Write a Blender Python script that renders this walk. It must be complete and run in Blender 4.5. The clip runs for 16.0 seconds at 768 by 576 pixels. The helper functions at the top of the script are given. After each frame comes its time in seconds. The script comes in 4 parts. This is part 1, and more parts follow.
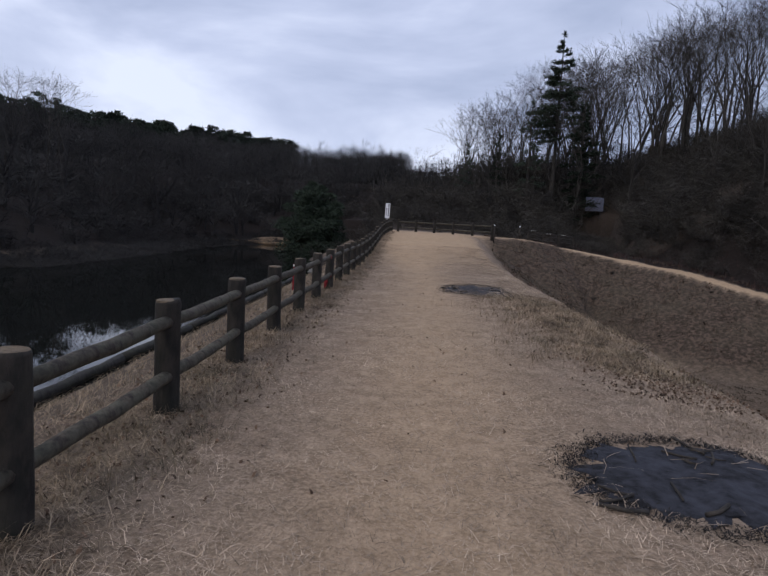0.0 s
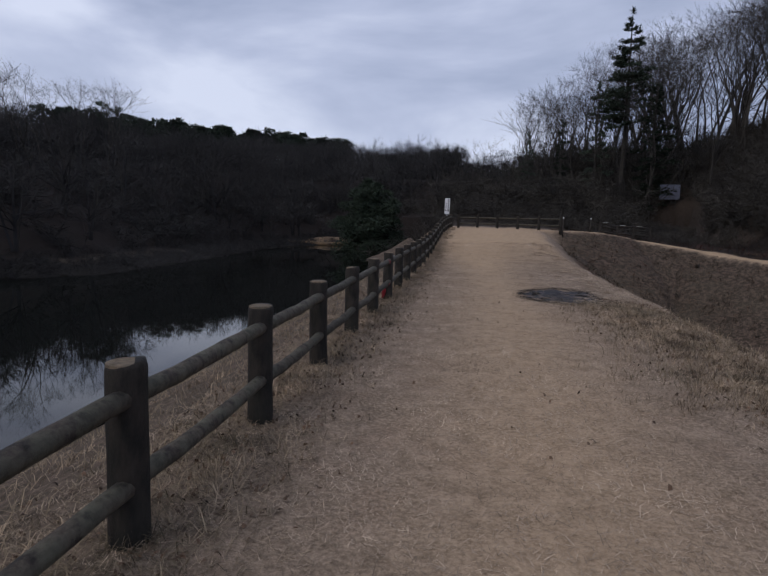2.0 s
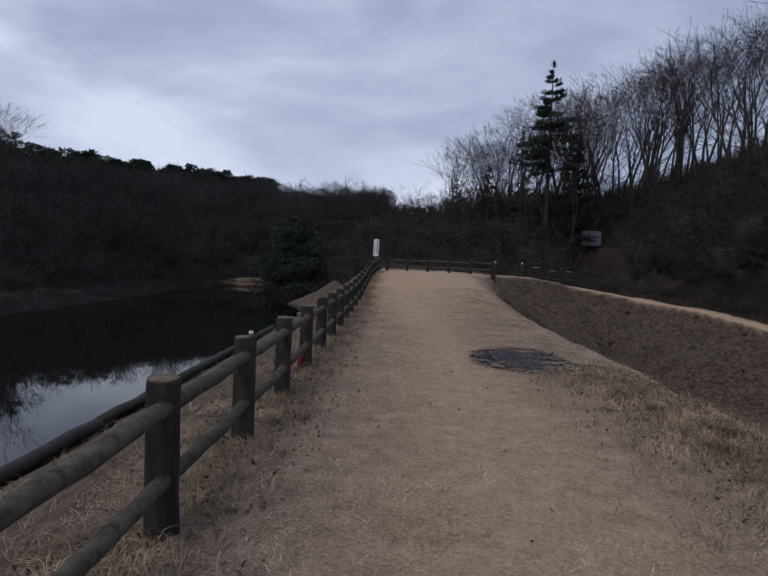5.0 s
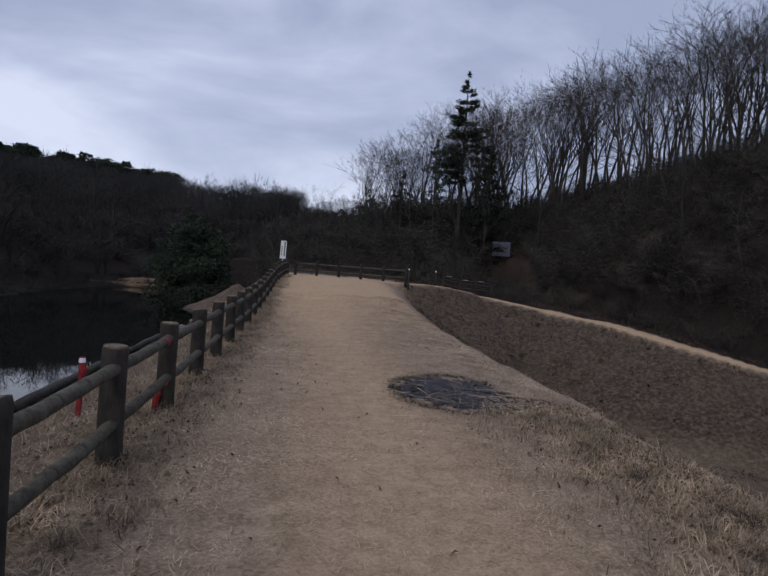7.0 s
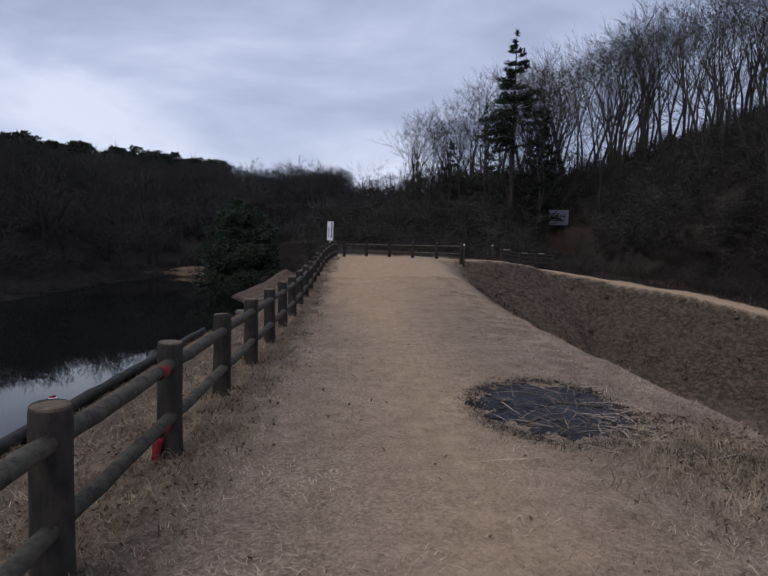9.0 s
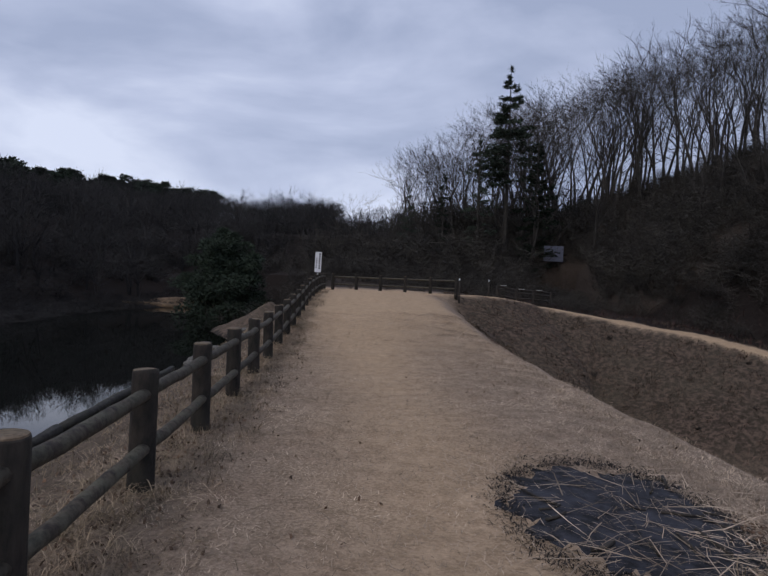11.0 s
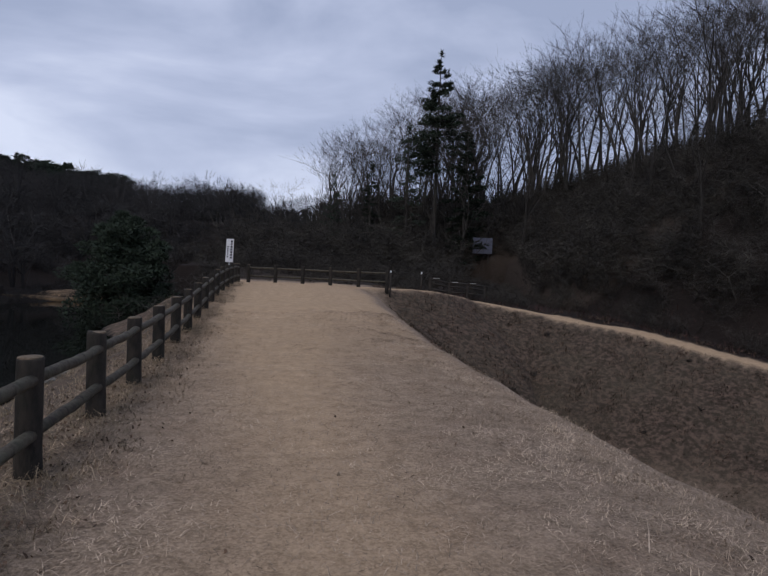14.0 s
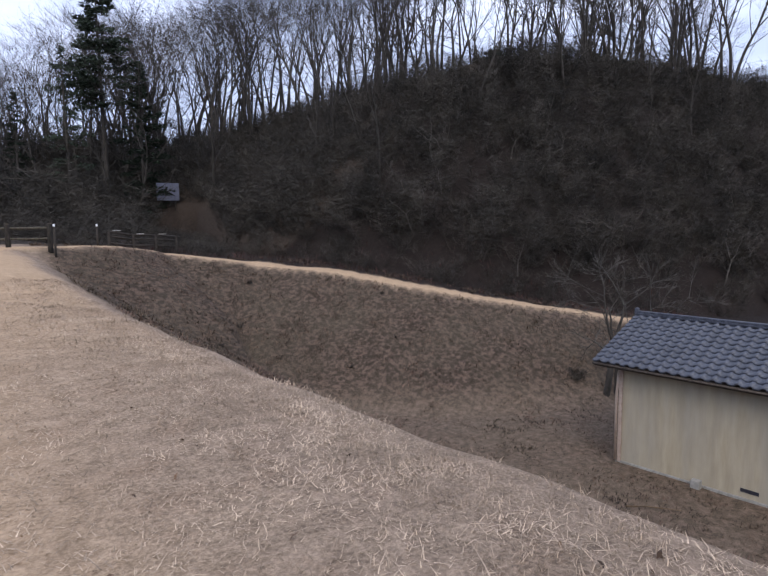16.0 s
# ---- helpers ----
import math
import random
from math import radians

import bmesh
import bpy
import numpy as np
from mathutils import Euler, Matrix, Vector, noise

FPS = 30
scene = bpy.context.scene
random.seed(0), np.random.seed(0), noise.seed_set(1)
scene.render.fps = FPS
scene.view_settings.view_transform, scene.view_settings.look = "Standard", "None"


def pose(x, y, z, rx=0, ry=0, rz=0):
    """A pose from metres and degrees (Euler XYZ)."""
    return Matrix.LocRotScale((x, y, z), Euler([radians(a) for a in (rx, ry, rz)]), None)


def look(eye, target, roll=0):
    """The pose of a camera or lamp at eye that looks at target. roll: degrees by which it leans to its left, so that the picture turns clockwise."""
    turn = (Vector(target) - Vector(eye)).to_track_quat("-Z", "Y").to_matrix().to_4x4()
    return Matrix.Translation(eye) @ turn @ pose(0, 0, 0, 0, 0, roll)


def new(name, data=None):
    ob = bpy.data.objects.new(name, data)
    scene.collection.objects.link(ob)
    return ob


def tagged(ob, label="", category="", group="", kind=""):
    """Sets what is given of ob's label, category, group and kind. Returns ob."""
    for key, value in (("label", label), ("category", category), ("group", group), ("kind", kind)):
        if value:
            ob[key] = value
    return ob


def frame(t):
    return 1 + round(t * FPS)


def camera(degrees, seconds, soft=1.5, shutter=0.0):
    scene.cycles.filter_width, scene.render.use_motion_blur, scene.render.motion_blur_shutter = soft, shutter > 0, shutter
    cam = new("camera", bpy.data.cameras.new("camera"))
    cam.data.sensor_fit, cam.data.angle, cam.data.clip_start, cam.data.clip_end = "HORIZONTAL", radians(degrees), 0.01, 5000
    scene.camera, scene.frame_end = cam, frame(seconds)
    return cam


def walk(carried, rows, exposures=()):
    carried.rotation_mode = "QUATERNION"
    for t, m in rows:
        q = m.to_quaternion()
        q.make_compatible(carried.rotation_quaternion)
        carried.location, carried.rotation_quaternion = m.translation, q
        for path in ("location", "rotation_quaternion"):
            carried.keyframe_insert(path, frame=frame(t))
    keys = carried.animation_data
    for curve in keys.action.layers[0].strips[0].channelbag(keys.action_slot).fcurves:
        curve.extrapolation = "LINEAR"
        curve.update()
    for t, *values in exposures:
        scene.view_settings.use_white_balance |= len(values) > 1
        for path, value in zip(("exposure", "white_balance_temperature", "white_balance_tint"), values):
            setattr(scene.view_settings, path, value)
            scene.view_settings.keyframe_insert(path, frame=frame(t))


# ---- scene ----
cam = camera(67.8, 16.0, soft=1.5)
PATH = [
    (0, (-0.104, 0.024, 1.552), (-0.193, 2.009, 1.322), 3.0),
    (0.5, (-0.196, 0.459, 1.559), (-0.386, 2.445, 1.416), 1.5),
    (1, (-0.242, 0.929, 1.535), (-0.459, 2.914, 1.423), 0.9),
    (1.5, (-0.317, 1.4, 1.55), (-0.719, 3.35, 1.366), 3.7),
    (2, (-0.389, 1.869, 1.562), (-0.678, 3.833, 1.314), 1.2),
    (2.5, (-0.374, 2.243, 1.566), (-0.81, 4.186, 1.375), 1.7),
    (3, (-0.538, 2.817, 1.533), (-1.088, 4.726, 1.301), 5.2),
    (3.5, (-0.596, 3.071, 1.595), (-1.261, 4.953, 1.468), 3.9),
    (4, (-0.593, 3.562, 1.609), (-1.321, 5.413, 1.4), 6.1),
    (4.5, (-0.648, 4.011, 1.626), (-1.106, 5.956, 1.524), 6.8),
    (5, (-0.659, 4.482, 1.583), (-0.696, 6.479, 1.485), 2.2),
    (7.3, (-0.543, 6.837, 1.592), (-0.241, 8.813, 1.529), 3.4),
    (7.5, (-0.543, 7.017, 1.611), (-0.23, 8.99, 1.515), 2.3),
    (8, (-0.468, 7.462, 1.585), (-0.097, 9.424, 1.472), 1.3),
    (8.5, (-0.438, 7.903, 1.621), (-0.214, 9.886, 1.49), 4.2),
    (9, (-0.515, 8.358, 1.65), (-0.414, 10.349, 1.498), 1.1),
    (9.5, (-0.495, 8.758, 1.642), (-0.475, 10.755, 1.539), -0.2),
    (10, (-0.474, 9.124, 1.665), (-0.41, 11.119, 1.538), 2.9),
    (10.2, (-0.478, 9.337, 1.647), (-0.368, 11.334, 1.596), 3.0),
    (12.3, (-0.467, 11.367, 1.603), (-0.356, 13.364, 1.574), 1.0),
    (12.5, (-0.458, 11.553, 1.625), (-0.369, 13.548, 1.529), 0.4),
    (13, (-0.463, 12.123, 1.605), (-0.201, 14.102, 1.479), 1.2),
    (13.5, (-0.319, 12.708, 1.599), (-0.025, 14.684, 1.52), 2.0),
    (14, (-0.214, 13.182, 1.615), (0.183, 15.141, 1.564), 2.5),
    (14.5, (-0.141, 13.643, 1.634), (0.378, 15.573, 1.563), -1.4),
    (15, (0.037, 14.068, 1.628), (0.568, 15.994, 1.556), 1.2),
    (15.2, (0.106, 14.252, 1.635), (0.784, 16.13, 1.516), 1.4),
    (15.5, (0.157, 14.445, 1.645), (1.1, 16.207, 1.559), 1.9),
    (15.8, (0.24, 14.746, 1.599), (1.424, 16.348, 1.419), -0.3),
    (16, (0.303, 14.883, 1.581), (1.621, 16.371, 1.361), -0.7),
]
walk(cam, [(t, look(e, g, r)) for t, e, g, r in PATH],
     exposures=[(0.0, 0.2), (0.5, 0.02), (1.2, -0.08), (5.2, -0.08), (7.4, 0.0), (10.2, 0.02), (12.4, -0.1), (14.6, 0.0), (15.4, 0.2), (16.0, 1.05)])

# ------------------------------------------------------------------ world and sun
world = bpy.data.worlds.new("overcast_sky")
scene.world = world
world.use_nodes = True
wn, wl = world.node_tree.nodes, world.node_tree.links
wn.clear()
out = wn.new("ShaderNodeOutputWorld")
back = wn.new("ShaderNodeBackground")
sky = wn.new("ShaderNodeTexSky")
sky.sky_type = 'NISHITA'
sky.sun_disc = False
sky.sun_elevation, sky.sun_rotation = radians(38), radians(-60)
coord = wn.new("ShaderNodeTexCoord")
stretch = wn.new("ShaderNodeMapping")
stretch.inputs["Scale"].default_value = (1.2, 0.9, 3.2)
stretch.inputs["Location"].default_value = (0.35, 0.1, 0.2)
cloud = wn.new("ShaderNodeTexNoise")
cloud.inputs["Scale"].default_value = 1.7
cloud.inputs["Detail"].default_value = 6
cloud.inputs["Roughness"].default_value = 0.5
cloud.inputs["Distortion"].default_value = 0.35
ramp = wn.new("ShaderNodeValToRGB")
ramp.color_ramp.elements[0].position, ramp.color_ramp.elements[0].color = 0.40, (4.3, 5.0, 7.1, 1)
ramp.color_ramp.elements[1].position, ramp.color_ramp.elements[1].color = 0.64, (8.3, 9.0, 11.2, 1)
mid = ramp.color_ramp.elements.new(0.52)
mid.color = (6.0, 6.7, 9.0, 1)
mix = wn.new("ShaderNodeMix")
mix.data_type = 'RGBA'
mix.inputs["Factor"].default_value = 0.93
wl.new(coord.outputs["Generated"], stretch.inputs["Vector"])
wl.new(stretch.outputs["Vector"], cloud.inputs["Vector"])
wl.new(cloud.outputs["Fac"], ramp.inputs["Fac"])
wl.new(sky.outputs["Color"], mix.inputs["A"])
wl.new(ramp.outputs["Color"], mix.inputs["B"])
wl.new(mix.outputs["Result"], back.inputs["Color"])
back.inputs["Strength"].default_value = 0.086
wl.new(back.outputs["Background"], out.inputs["Surface"])

sun_data = bpy.data.lights.new("sun", 'SUN')
sun_data.energy, sun_data.angle, sun_data.color = 0.9, radians(40), (1.0, 0.91, 0.80)
sun = new("sun", sun_data)
sun.matrix_world = look((-20, -12, 30), (0, 10, 0))

# ------------------------------------------------------------------ materials


def material(name, dark, light, scale=8.0, rough=0.9, bump=0.3, bump_scale=None, metal=0.0, spec=0.3,
             second=None, second_scale=0.6, second_amount=0.5, stretch_z=1.0, by_island=0.0, by_object=0.0):
    """A rough surface: two tones by fine noise, a third by coarse noise, and relief."""
    m = bpy.data.materials.new(name)
    m.use_nodes = True
    n, l = m.node_tree.nodes, m.node_tree.links
    b = n["Principled BSDF"]
    b.inputs["Roughness"].default_value, b.inputs["Metallic"].default_value = rough, metal
    b.inputs["Specular IOR Level"].default_value = spec
    tc, mp = n.new("ShaderNodeTexCoord"), n.new("ShaderNodeMapping")
    mp.inputs["Scale"].default_value = (1, 1, stretch_z)
    l.new(tc.outputs["Object"], mp.inputs["Vector"])

    def grain(sc, detail):
        g = n.new("ShaderNodeTexNoise")
        g.inputs["Scale"].default_value, g.inputs["Detail"].default_value = sc, detail
        g.inputs["Roughness"].default_value = 0.65
        l.new(mp.outputs["Vector"], g.inputs["Vector"])
        return g
    fine = grain(scale, 6)
    r = n.new("ShaderNodeValToRGB")
    r.color_ramp.elements[0].position, r.color_ramp.elements[0].color = 0.36, (*dark, 1)
    r.color_ramp.elements[1].position, r.color_ramp.elements[1].color = 0.66, (*light, 1)
    l.new(fine.outputs["Fac"], r.inputs["Fac"])
    colour = r.outputs["Color"]
    if second:
        coarse = grain(second_scale, 4)
        f = n.new("ShaderNodeMapRange")
        f.inputs["From Min"].default_value, f.inputs["From Max"].default_value = 0.42, 0.62
        f.inputs["To Max"].default_value = second_amount
        l.new(coarse.outputs["Fac"], f.inputs["Value"])
        x = n.new("ShaderNodeMix")
        x.data_type = 'RGBA'
        x.inputs["B"].default_value = (*second, 1)
        l.new(f.outputs["Result"], x.inputs["Factor"])
        l.new(colour, x.inputs["A"])
        colour = x.outputs["Result"]
    if by_island or by_object:
        amount = by_island or by_object
        src = n.new("ShaderNodeNewGeometry").outputs["Random Per Island"] if by_island else n.new("ShaderNodeObjectInfo").outputs["Random"]
        f = n.new("ShaderNodeMapRange")
        f.inputs["To Min"].default_value, f.inputs["To Max"].default_value = 1 - amount, 1 + amount
        l.new(src, f.inputs["Value"])
        h = n.new("ShaderNodeHueSaturation")
        l.new(f.outputs["Result"], h.inputs["Value"])
        l.new(colour, h.inputs["Color"])
        colour = h.outputs["Color"]
    l.new(colour, b.inputs["Base Color"])
    if bump:
        g = grain(bump_scale or scale * 2.5, 5)
        bp = n.new("ShaderNodeBump")
        bp.inputs["Strength"].default_value, bp.inputs["Distance"].default_value = bump, 0.02
        l.new(g.outputs["Fac"], bp.inputs["Height"])
        l.new(bp.outputs["Normal"], b.inputs["Normal"])
    return m


BARK = material("fence_timber", (0.010, 0.0088, 0.008), (0.040, 0.032, 0.026), 14, 0.85, 0.5, stretch_z=0.35,
                second=(0.022, 0.023, 0.017), second_scale=2.5, second_amount=0.5, by_object=0.18)
RAIL = material("rail_timber", (0.020, 0.017, 0.014), (0.082, 0.063, 0.049), 14, 0.85, 0.5,
                second=(0.085, 0.088, 0.062), second_scale=7, second_amount=0.55, by_object=0.18)
CUT = material("cut_wood", (0.085, 0.062, 0.040), (0.19, 0.14, 0.095), 25, 0.9, 0.3, second=(0.08, 0.075, 0.055), second_scale=6)
RED = material("red_paint", (0.13, 0.010, 0.014), (0.26, 0.022, 0.026), 30, 0.7, 0.2)
WHITE = material("white_paint", (0.62, 0.63, 0.66), (0.78, 0.78, 0.80), 9, 0.55, 0.05, second=(0.5, 0.5, 0.5), second_amount=0.3)
INK = material("black_lettering", (0.02, 0.02, 0.03), (0.04, 0.04, 0.05), 20, 0.6, 0.0)
STEEL = material("galvanised_steel", (0.28, 0.29, 0.30), (0.42, 0.43, 0.44), 18, 0.5, 0.05, metal=0.6)
PANEL = material("grey_panel", (0.085, 0.09, 0.125), (0.12, 0.125, 0.165), 3, 0.5, 0.05)
DARKWOOD = material("dark_timber", (0.022, 0.019, 0.017), (0.055, 0.046, 0.038), 12, 0.9, 0.4)
REVET = material("wet_timber", (0.016, 0.015, 0.014), (0.050, 0.045, 0.039), 9, 0.8, 0.6, second=(0.035, 0.038, 0.024), second_scale=1.6)
STONE = material("stone", (0.07, 0.066, 0.06), (0.17, 0.16, 0.145), 6, 0.9, 0.5)
DRIFT = material("driftwood", (0.05, 0.034, 0.021), (0.19, 0.128, 0.076), 1.5, 0.9, 0.4, stretch_z=3)
TRUNK = material("tree_bark", (0.020, 0.018, 0.016), (0.060, 0.053, 0.046), 6, 0.95, 0.5, stretch_z=0.4, by_object=0.3)
TWIG = material("twigs", (0.028, 0.025, 0.024), (0.070, 0.062, 0.057), 3, 0.95, 0.0, by_object=0.3)
BRUSH = material("brush_twigs", (0.011, 0.010, 0.009), (0.075, 0.066, 0.056), 0.45, 0.95, 0.0, by_island=0.3)
FARWOOD = material("far_twigs", (0.012, 0.0115, 0.012), (0.052, 0.049, 0.048), 0.10, 0.95, 0.0, by_island=0.2)
NEEDLE = material("needles", (0.010, 0.017, 0.011), (0.032, 0.046, 0.028), 3, 0.85, 0.0, by_island=0.4)
PLASTER = material("plaster", (0.33, 0.285, 0.205), (0.43, 0.375, 0.275), 5, 0.9, 0.08, second=(0.30, 0.285, 0.25), second_scale=0.9,
                   second_amount=0.55, stretch_z=0.15)
TILE = material("roof_tile", (0.032, 0.037, 0.054), (0.075, 0.083, 0.108), 9, 0.48, 0.1, spec=0.5, by_object=0.14)
TILES_FAR = material("roof_tile_rest", (0.032, 0.037, 0.054), (0.075, 0.083, 0.108), 9, 0.48, 0.1, spec=0.5, by_island=0.14)
FASCIA = material("eave_timber", (0.05, 0.04, 0.033), (0.10, 0.08, 0.065), 10, 0.85, 0.2)
PIPE = material("downpipe", (0.33, 0.26, 0.22), (0.42, 0.34, 0.29), 10, 0.6, 0.05)
CONCRETE = material("concrete", (0.22, 0.215, 0.20), (0.36, 0.35, 0.33), 7, 0.95, 0.3)
ASH = material("ash", (0.005, 0.005, 0.007), (0.034, 0.035, 0.044), 9, 0.9, 1.0, bump_scale=16, second=(0.046, 0.049, 0.064), second_scale=2.2, second_amount=0.5)
CHAR = material("char", (0.006, 0.005, 0.005), (0.030, 0.026, 0.024), 5, 0.95, 0.0, by_island=0.5)
STRAW = material("straw", (0.17, 0.125, 0.088), (0.50, 0.39, 0.29), 1.1, 0.9, 0.0, by_island=0.5)
TUFT = material("dry_tufts", (0.070, 0.051, 0.035), (0.46, 0.345, 0.235), 2.4, 0.9, 0.0, by_island=0.5,
                second=(0.080, 0.075, 0.042), second_scale=0.7, second_amount=0.35)
LEAF = material("dead_leaves", (0.045, 0.028, 0.018), (0.16, 0.098, 0.062), 2.0, 0.85, 0.0, by_island=0.5)
BRACKEN = material("bracken", (0.018, 0.010, 0.009), (0.085, 0.040, 0.034), 0.8, 0.9, 0.0, by_island=0.4)
SLOPEGRASS = material("slope_grass", (0.026, 0.018, 0.014), (0.165, 0.106, 0.080), 0.7, 0.95, 0.0, by_island=0.45,
                      second=(0.042, 0.040, 0.022), second_scale=0.16, second_amount=0.55)


def ground_material():
    """Dry lawn, worn track, slope litter, woodland floor and pond mud, mixed by the plan's zones."""
    m = bpy.data.materials.new("ground")
    m.use_nodes = True
    n, l = m.node_tree.nodes, m.node_tree.links
    b = n["Principled BSDF"]
    b.inputs["Roughness"].default_value = 0.95
    b.inputs["Specular IOR Level"].default_value = 0.15
    tc = n.new("ShaderNodeTexCoord")

    def grain(sc, detail=6, rough=0.65):
        g = n.new("ShaderNodeTexNoise")
        g.inputs["Scale"].default_value, g.inputs["Detail"].default_value, g.inputs["Roughness"].default_value = sc, detail, rough
        l.new(tc.outputs["Object"], g.inputs["Vector"])
        return g.outputs["Fac"]

    def two(f, a, c, lo=0.38, hi=0.64):
        r = n.new("ShaderNodeValToRGB")
        r.color_ramp.elements[0].position, r.color_ramp.elements[0].color = lo, (*a, 1)
        r.color_ramp.elements[1].position, r.color_ramp.elements[1].color = hi, (*c, 1)
        l.new(f, r.inputs["Fac"])
        return r.outputs["Color"]

    def blend(f, a, c):
        x = n.new("ShaderNodeMix")
        x.data_type = 'RGBA'
        l.new(f, x.inputs["Factor"])
        l.new(a, x.inputs["A"])
        l.new(c, x.inputs["B"])
        return x.outputs["Result"]

    def zone(name):
        a = n.new("ShaderNodeAttribute")
        a.attribute_name = name
        return a.outputs["Fac"]
    fine, mid_g, coarse = grain(34, 8, 0.75), grain(5), grain(0.7, 4)
    lawn = blend(coarse, two(fine, (0.105, 0.078, 0.055), (0.41, 0.312, 0.222), 0.42, 0.60), two(mid_g, (0.14, 0.103, 0.08), (0.33, 0.25, 0.192)))
    track = blend(coarse, two(fine, (0.25, 0.172, 0.106), (0.55, 0.395, 0.255)), two(mid_g, (0.30, 0.210, 0.130), (0.50, 0.355, 0.228)))
    litter = blend(grain(0.35, 4), two(mid_g, (0.022, 0.015, 0.012), (0.145, 0.094, 0.074), 0.43, 0.62), two(fine, (0.030, 0.027, 0.018), (0.115, 0.092, 0.064)))
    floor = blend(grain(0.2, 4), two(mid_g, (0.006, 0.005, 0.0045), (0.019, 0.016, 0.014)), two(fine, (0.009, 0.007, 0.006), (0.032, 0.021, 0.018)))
    mud = two(mid_g, (0.005, 0.0045, 0.004), (0.020, 0.017, 0.014))
    worn = n.new("ShaderNodeMapRange")
    worn.inputs["From Min"].default_value, worn.inputs["From Max"].default_value, worn.inputs["To Max"].default_value = 0.50, 0.68, 0.6
    l.new(grain(1.7, 5, 0.6), worn.inputs["Value"])
    lawn = blend(worn.outputs["Result"], lawn, two(fine, (0.085, 0.060, 0.044), (0.30, 0.205, 0.145)))
    c = blend(zone("track"), lawn, track)
    c = blend(zone("slope"), c, litter)
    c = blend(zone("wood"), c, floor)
    c = blend(zone("mud"), c, mud)
    l.new(c, b.inputs["Base Color"])
    bp = n.new("ShaderNodeBump")
    bp.inputs["Strength"].default_value, bp.inputs["Distance"].default_value = 0.55, 0.03
    l.new(fine, bp.inputs["Height"])
    l.new(bp.outputs["Normal"], b.inputs["Normal"])
    return m


def water_material():
    m = bpy.data.materials.new("pond_water")
    m.use_nodes = True
    n, l = m.node_tree.nodes, m.node_tree.links
    b = n["Principled BSDF"]
    b.inputs["Base Color"].default_value = (0.006, 0.007, 0.006, 1)
    b.inputs["Roughness"].default_value = 0.02
    b.inputs["IOR"].default_value = 1.33
    tc = n.new("ShaderNodeTexCoord")
    g = n.new("ShaderNodeTexNoise")
    g.inputs["Scale"].default_value, g.inputs["Detail"].default_value = 2.2, 3
    l.new(tc.outputs["Object"], g.inputs["Vector"])
    bp = n.new("ShaderNodeBump")
    bp.inputs["Strength"].default_value, bp.inputs["Distance"].default_value = 0.025, 0.01
    l.new(g.outputs["Fac"], bp.inputs["Height"])
    l.new(bp.outputs["Normal"], b.inputs["Normal"])
    return m


# ------------------------------------------------------------------ mesh helpers


def quick_mesh(name, verts, faces, mat, smooth=False):
    """A mesh from arrays of places and of faces that all have as many corners."""
    verts, faces = np.asarray(verts, np.float32), np.asarray(faces, np.int32)
    me = bpy.data.meshes.new(name)
    me.vertices.add(len(verts))
    me.vertices.foreach_set("co", verts.ravel())
    me.loops.add(faces.size)
    me.loops.foreach_set("vertex_index", faces.ravel())
    me.polygons.add(len(faces))
    me.polygons.foreach_set("loop_start", np.arange(len(faces), dtype=np.int32) * faces.shape[1])
    me.polygons.foreach_set("use_smooth", np.full(len(faces), smooth))
    me.materials.append(mat)
    me.update(calc_edges=True)
    me.validate()
    return me


def mesh_of(name, verts, faces, mat, smooth=False):
    me = bpy.data.meshes.new(name)
    me.from_pydata([tuple(v) for v in verts], [], faces)
    me.materials.append(mat)
    if smooth:
        me.polygons.foreach_set("use_smooth", [True] * len(me.polygons))
    me.update()
    return me


def from_bm(name, bm, mat, smooth=False):
    me = bpy.data.meshes.new(name)
    bm.to_mesh(me)
    bm.free()
    me.materials.append(mat)
    if smooth:
        me.polygons.foreach_set("use_smooth", [True] * len(me.polygons))
    return me


def part(name, me, parent, label="", m=None):
    ob = new(name, me)
    ob.parent = parent
    if m is not None:
        ob.matrix_basis = m
    if label:
        tagged(ob, label)
    return ob


def thing(name, label, category, m=None, group="", kind="", data=None):
    ob = new(name, data)
    if m is not None:
        ob.matrix_basis = m
    return tagged(ob, label, category, group, kind)


def box_bm(bm, lo, hi, bevel=0.0):
    r = bmesh.ops.create_cube(bm, size=1.0)
    for v in r["verts"]:
        v.co = Vector([lo[i] + (v.co[i] + 0.5) * (hi[i] - lo[i]) for i in range(3)])
    if bevel:
        edges = list({e for v in r["verts"] for e in v.link_edges})
        bmesh.ops.bevel(bm, geom=edges, offset=bevel, segments=2, affect='EDGES')


def box(name, lo, hi, mat, bevel=0.01):
    bm = bmesh.new()
    box_bm(bm, lo, hi, bevel)
    return from_bm(name, bm, mat)


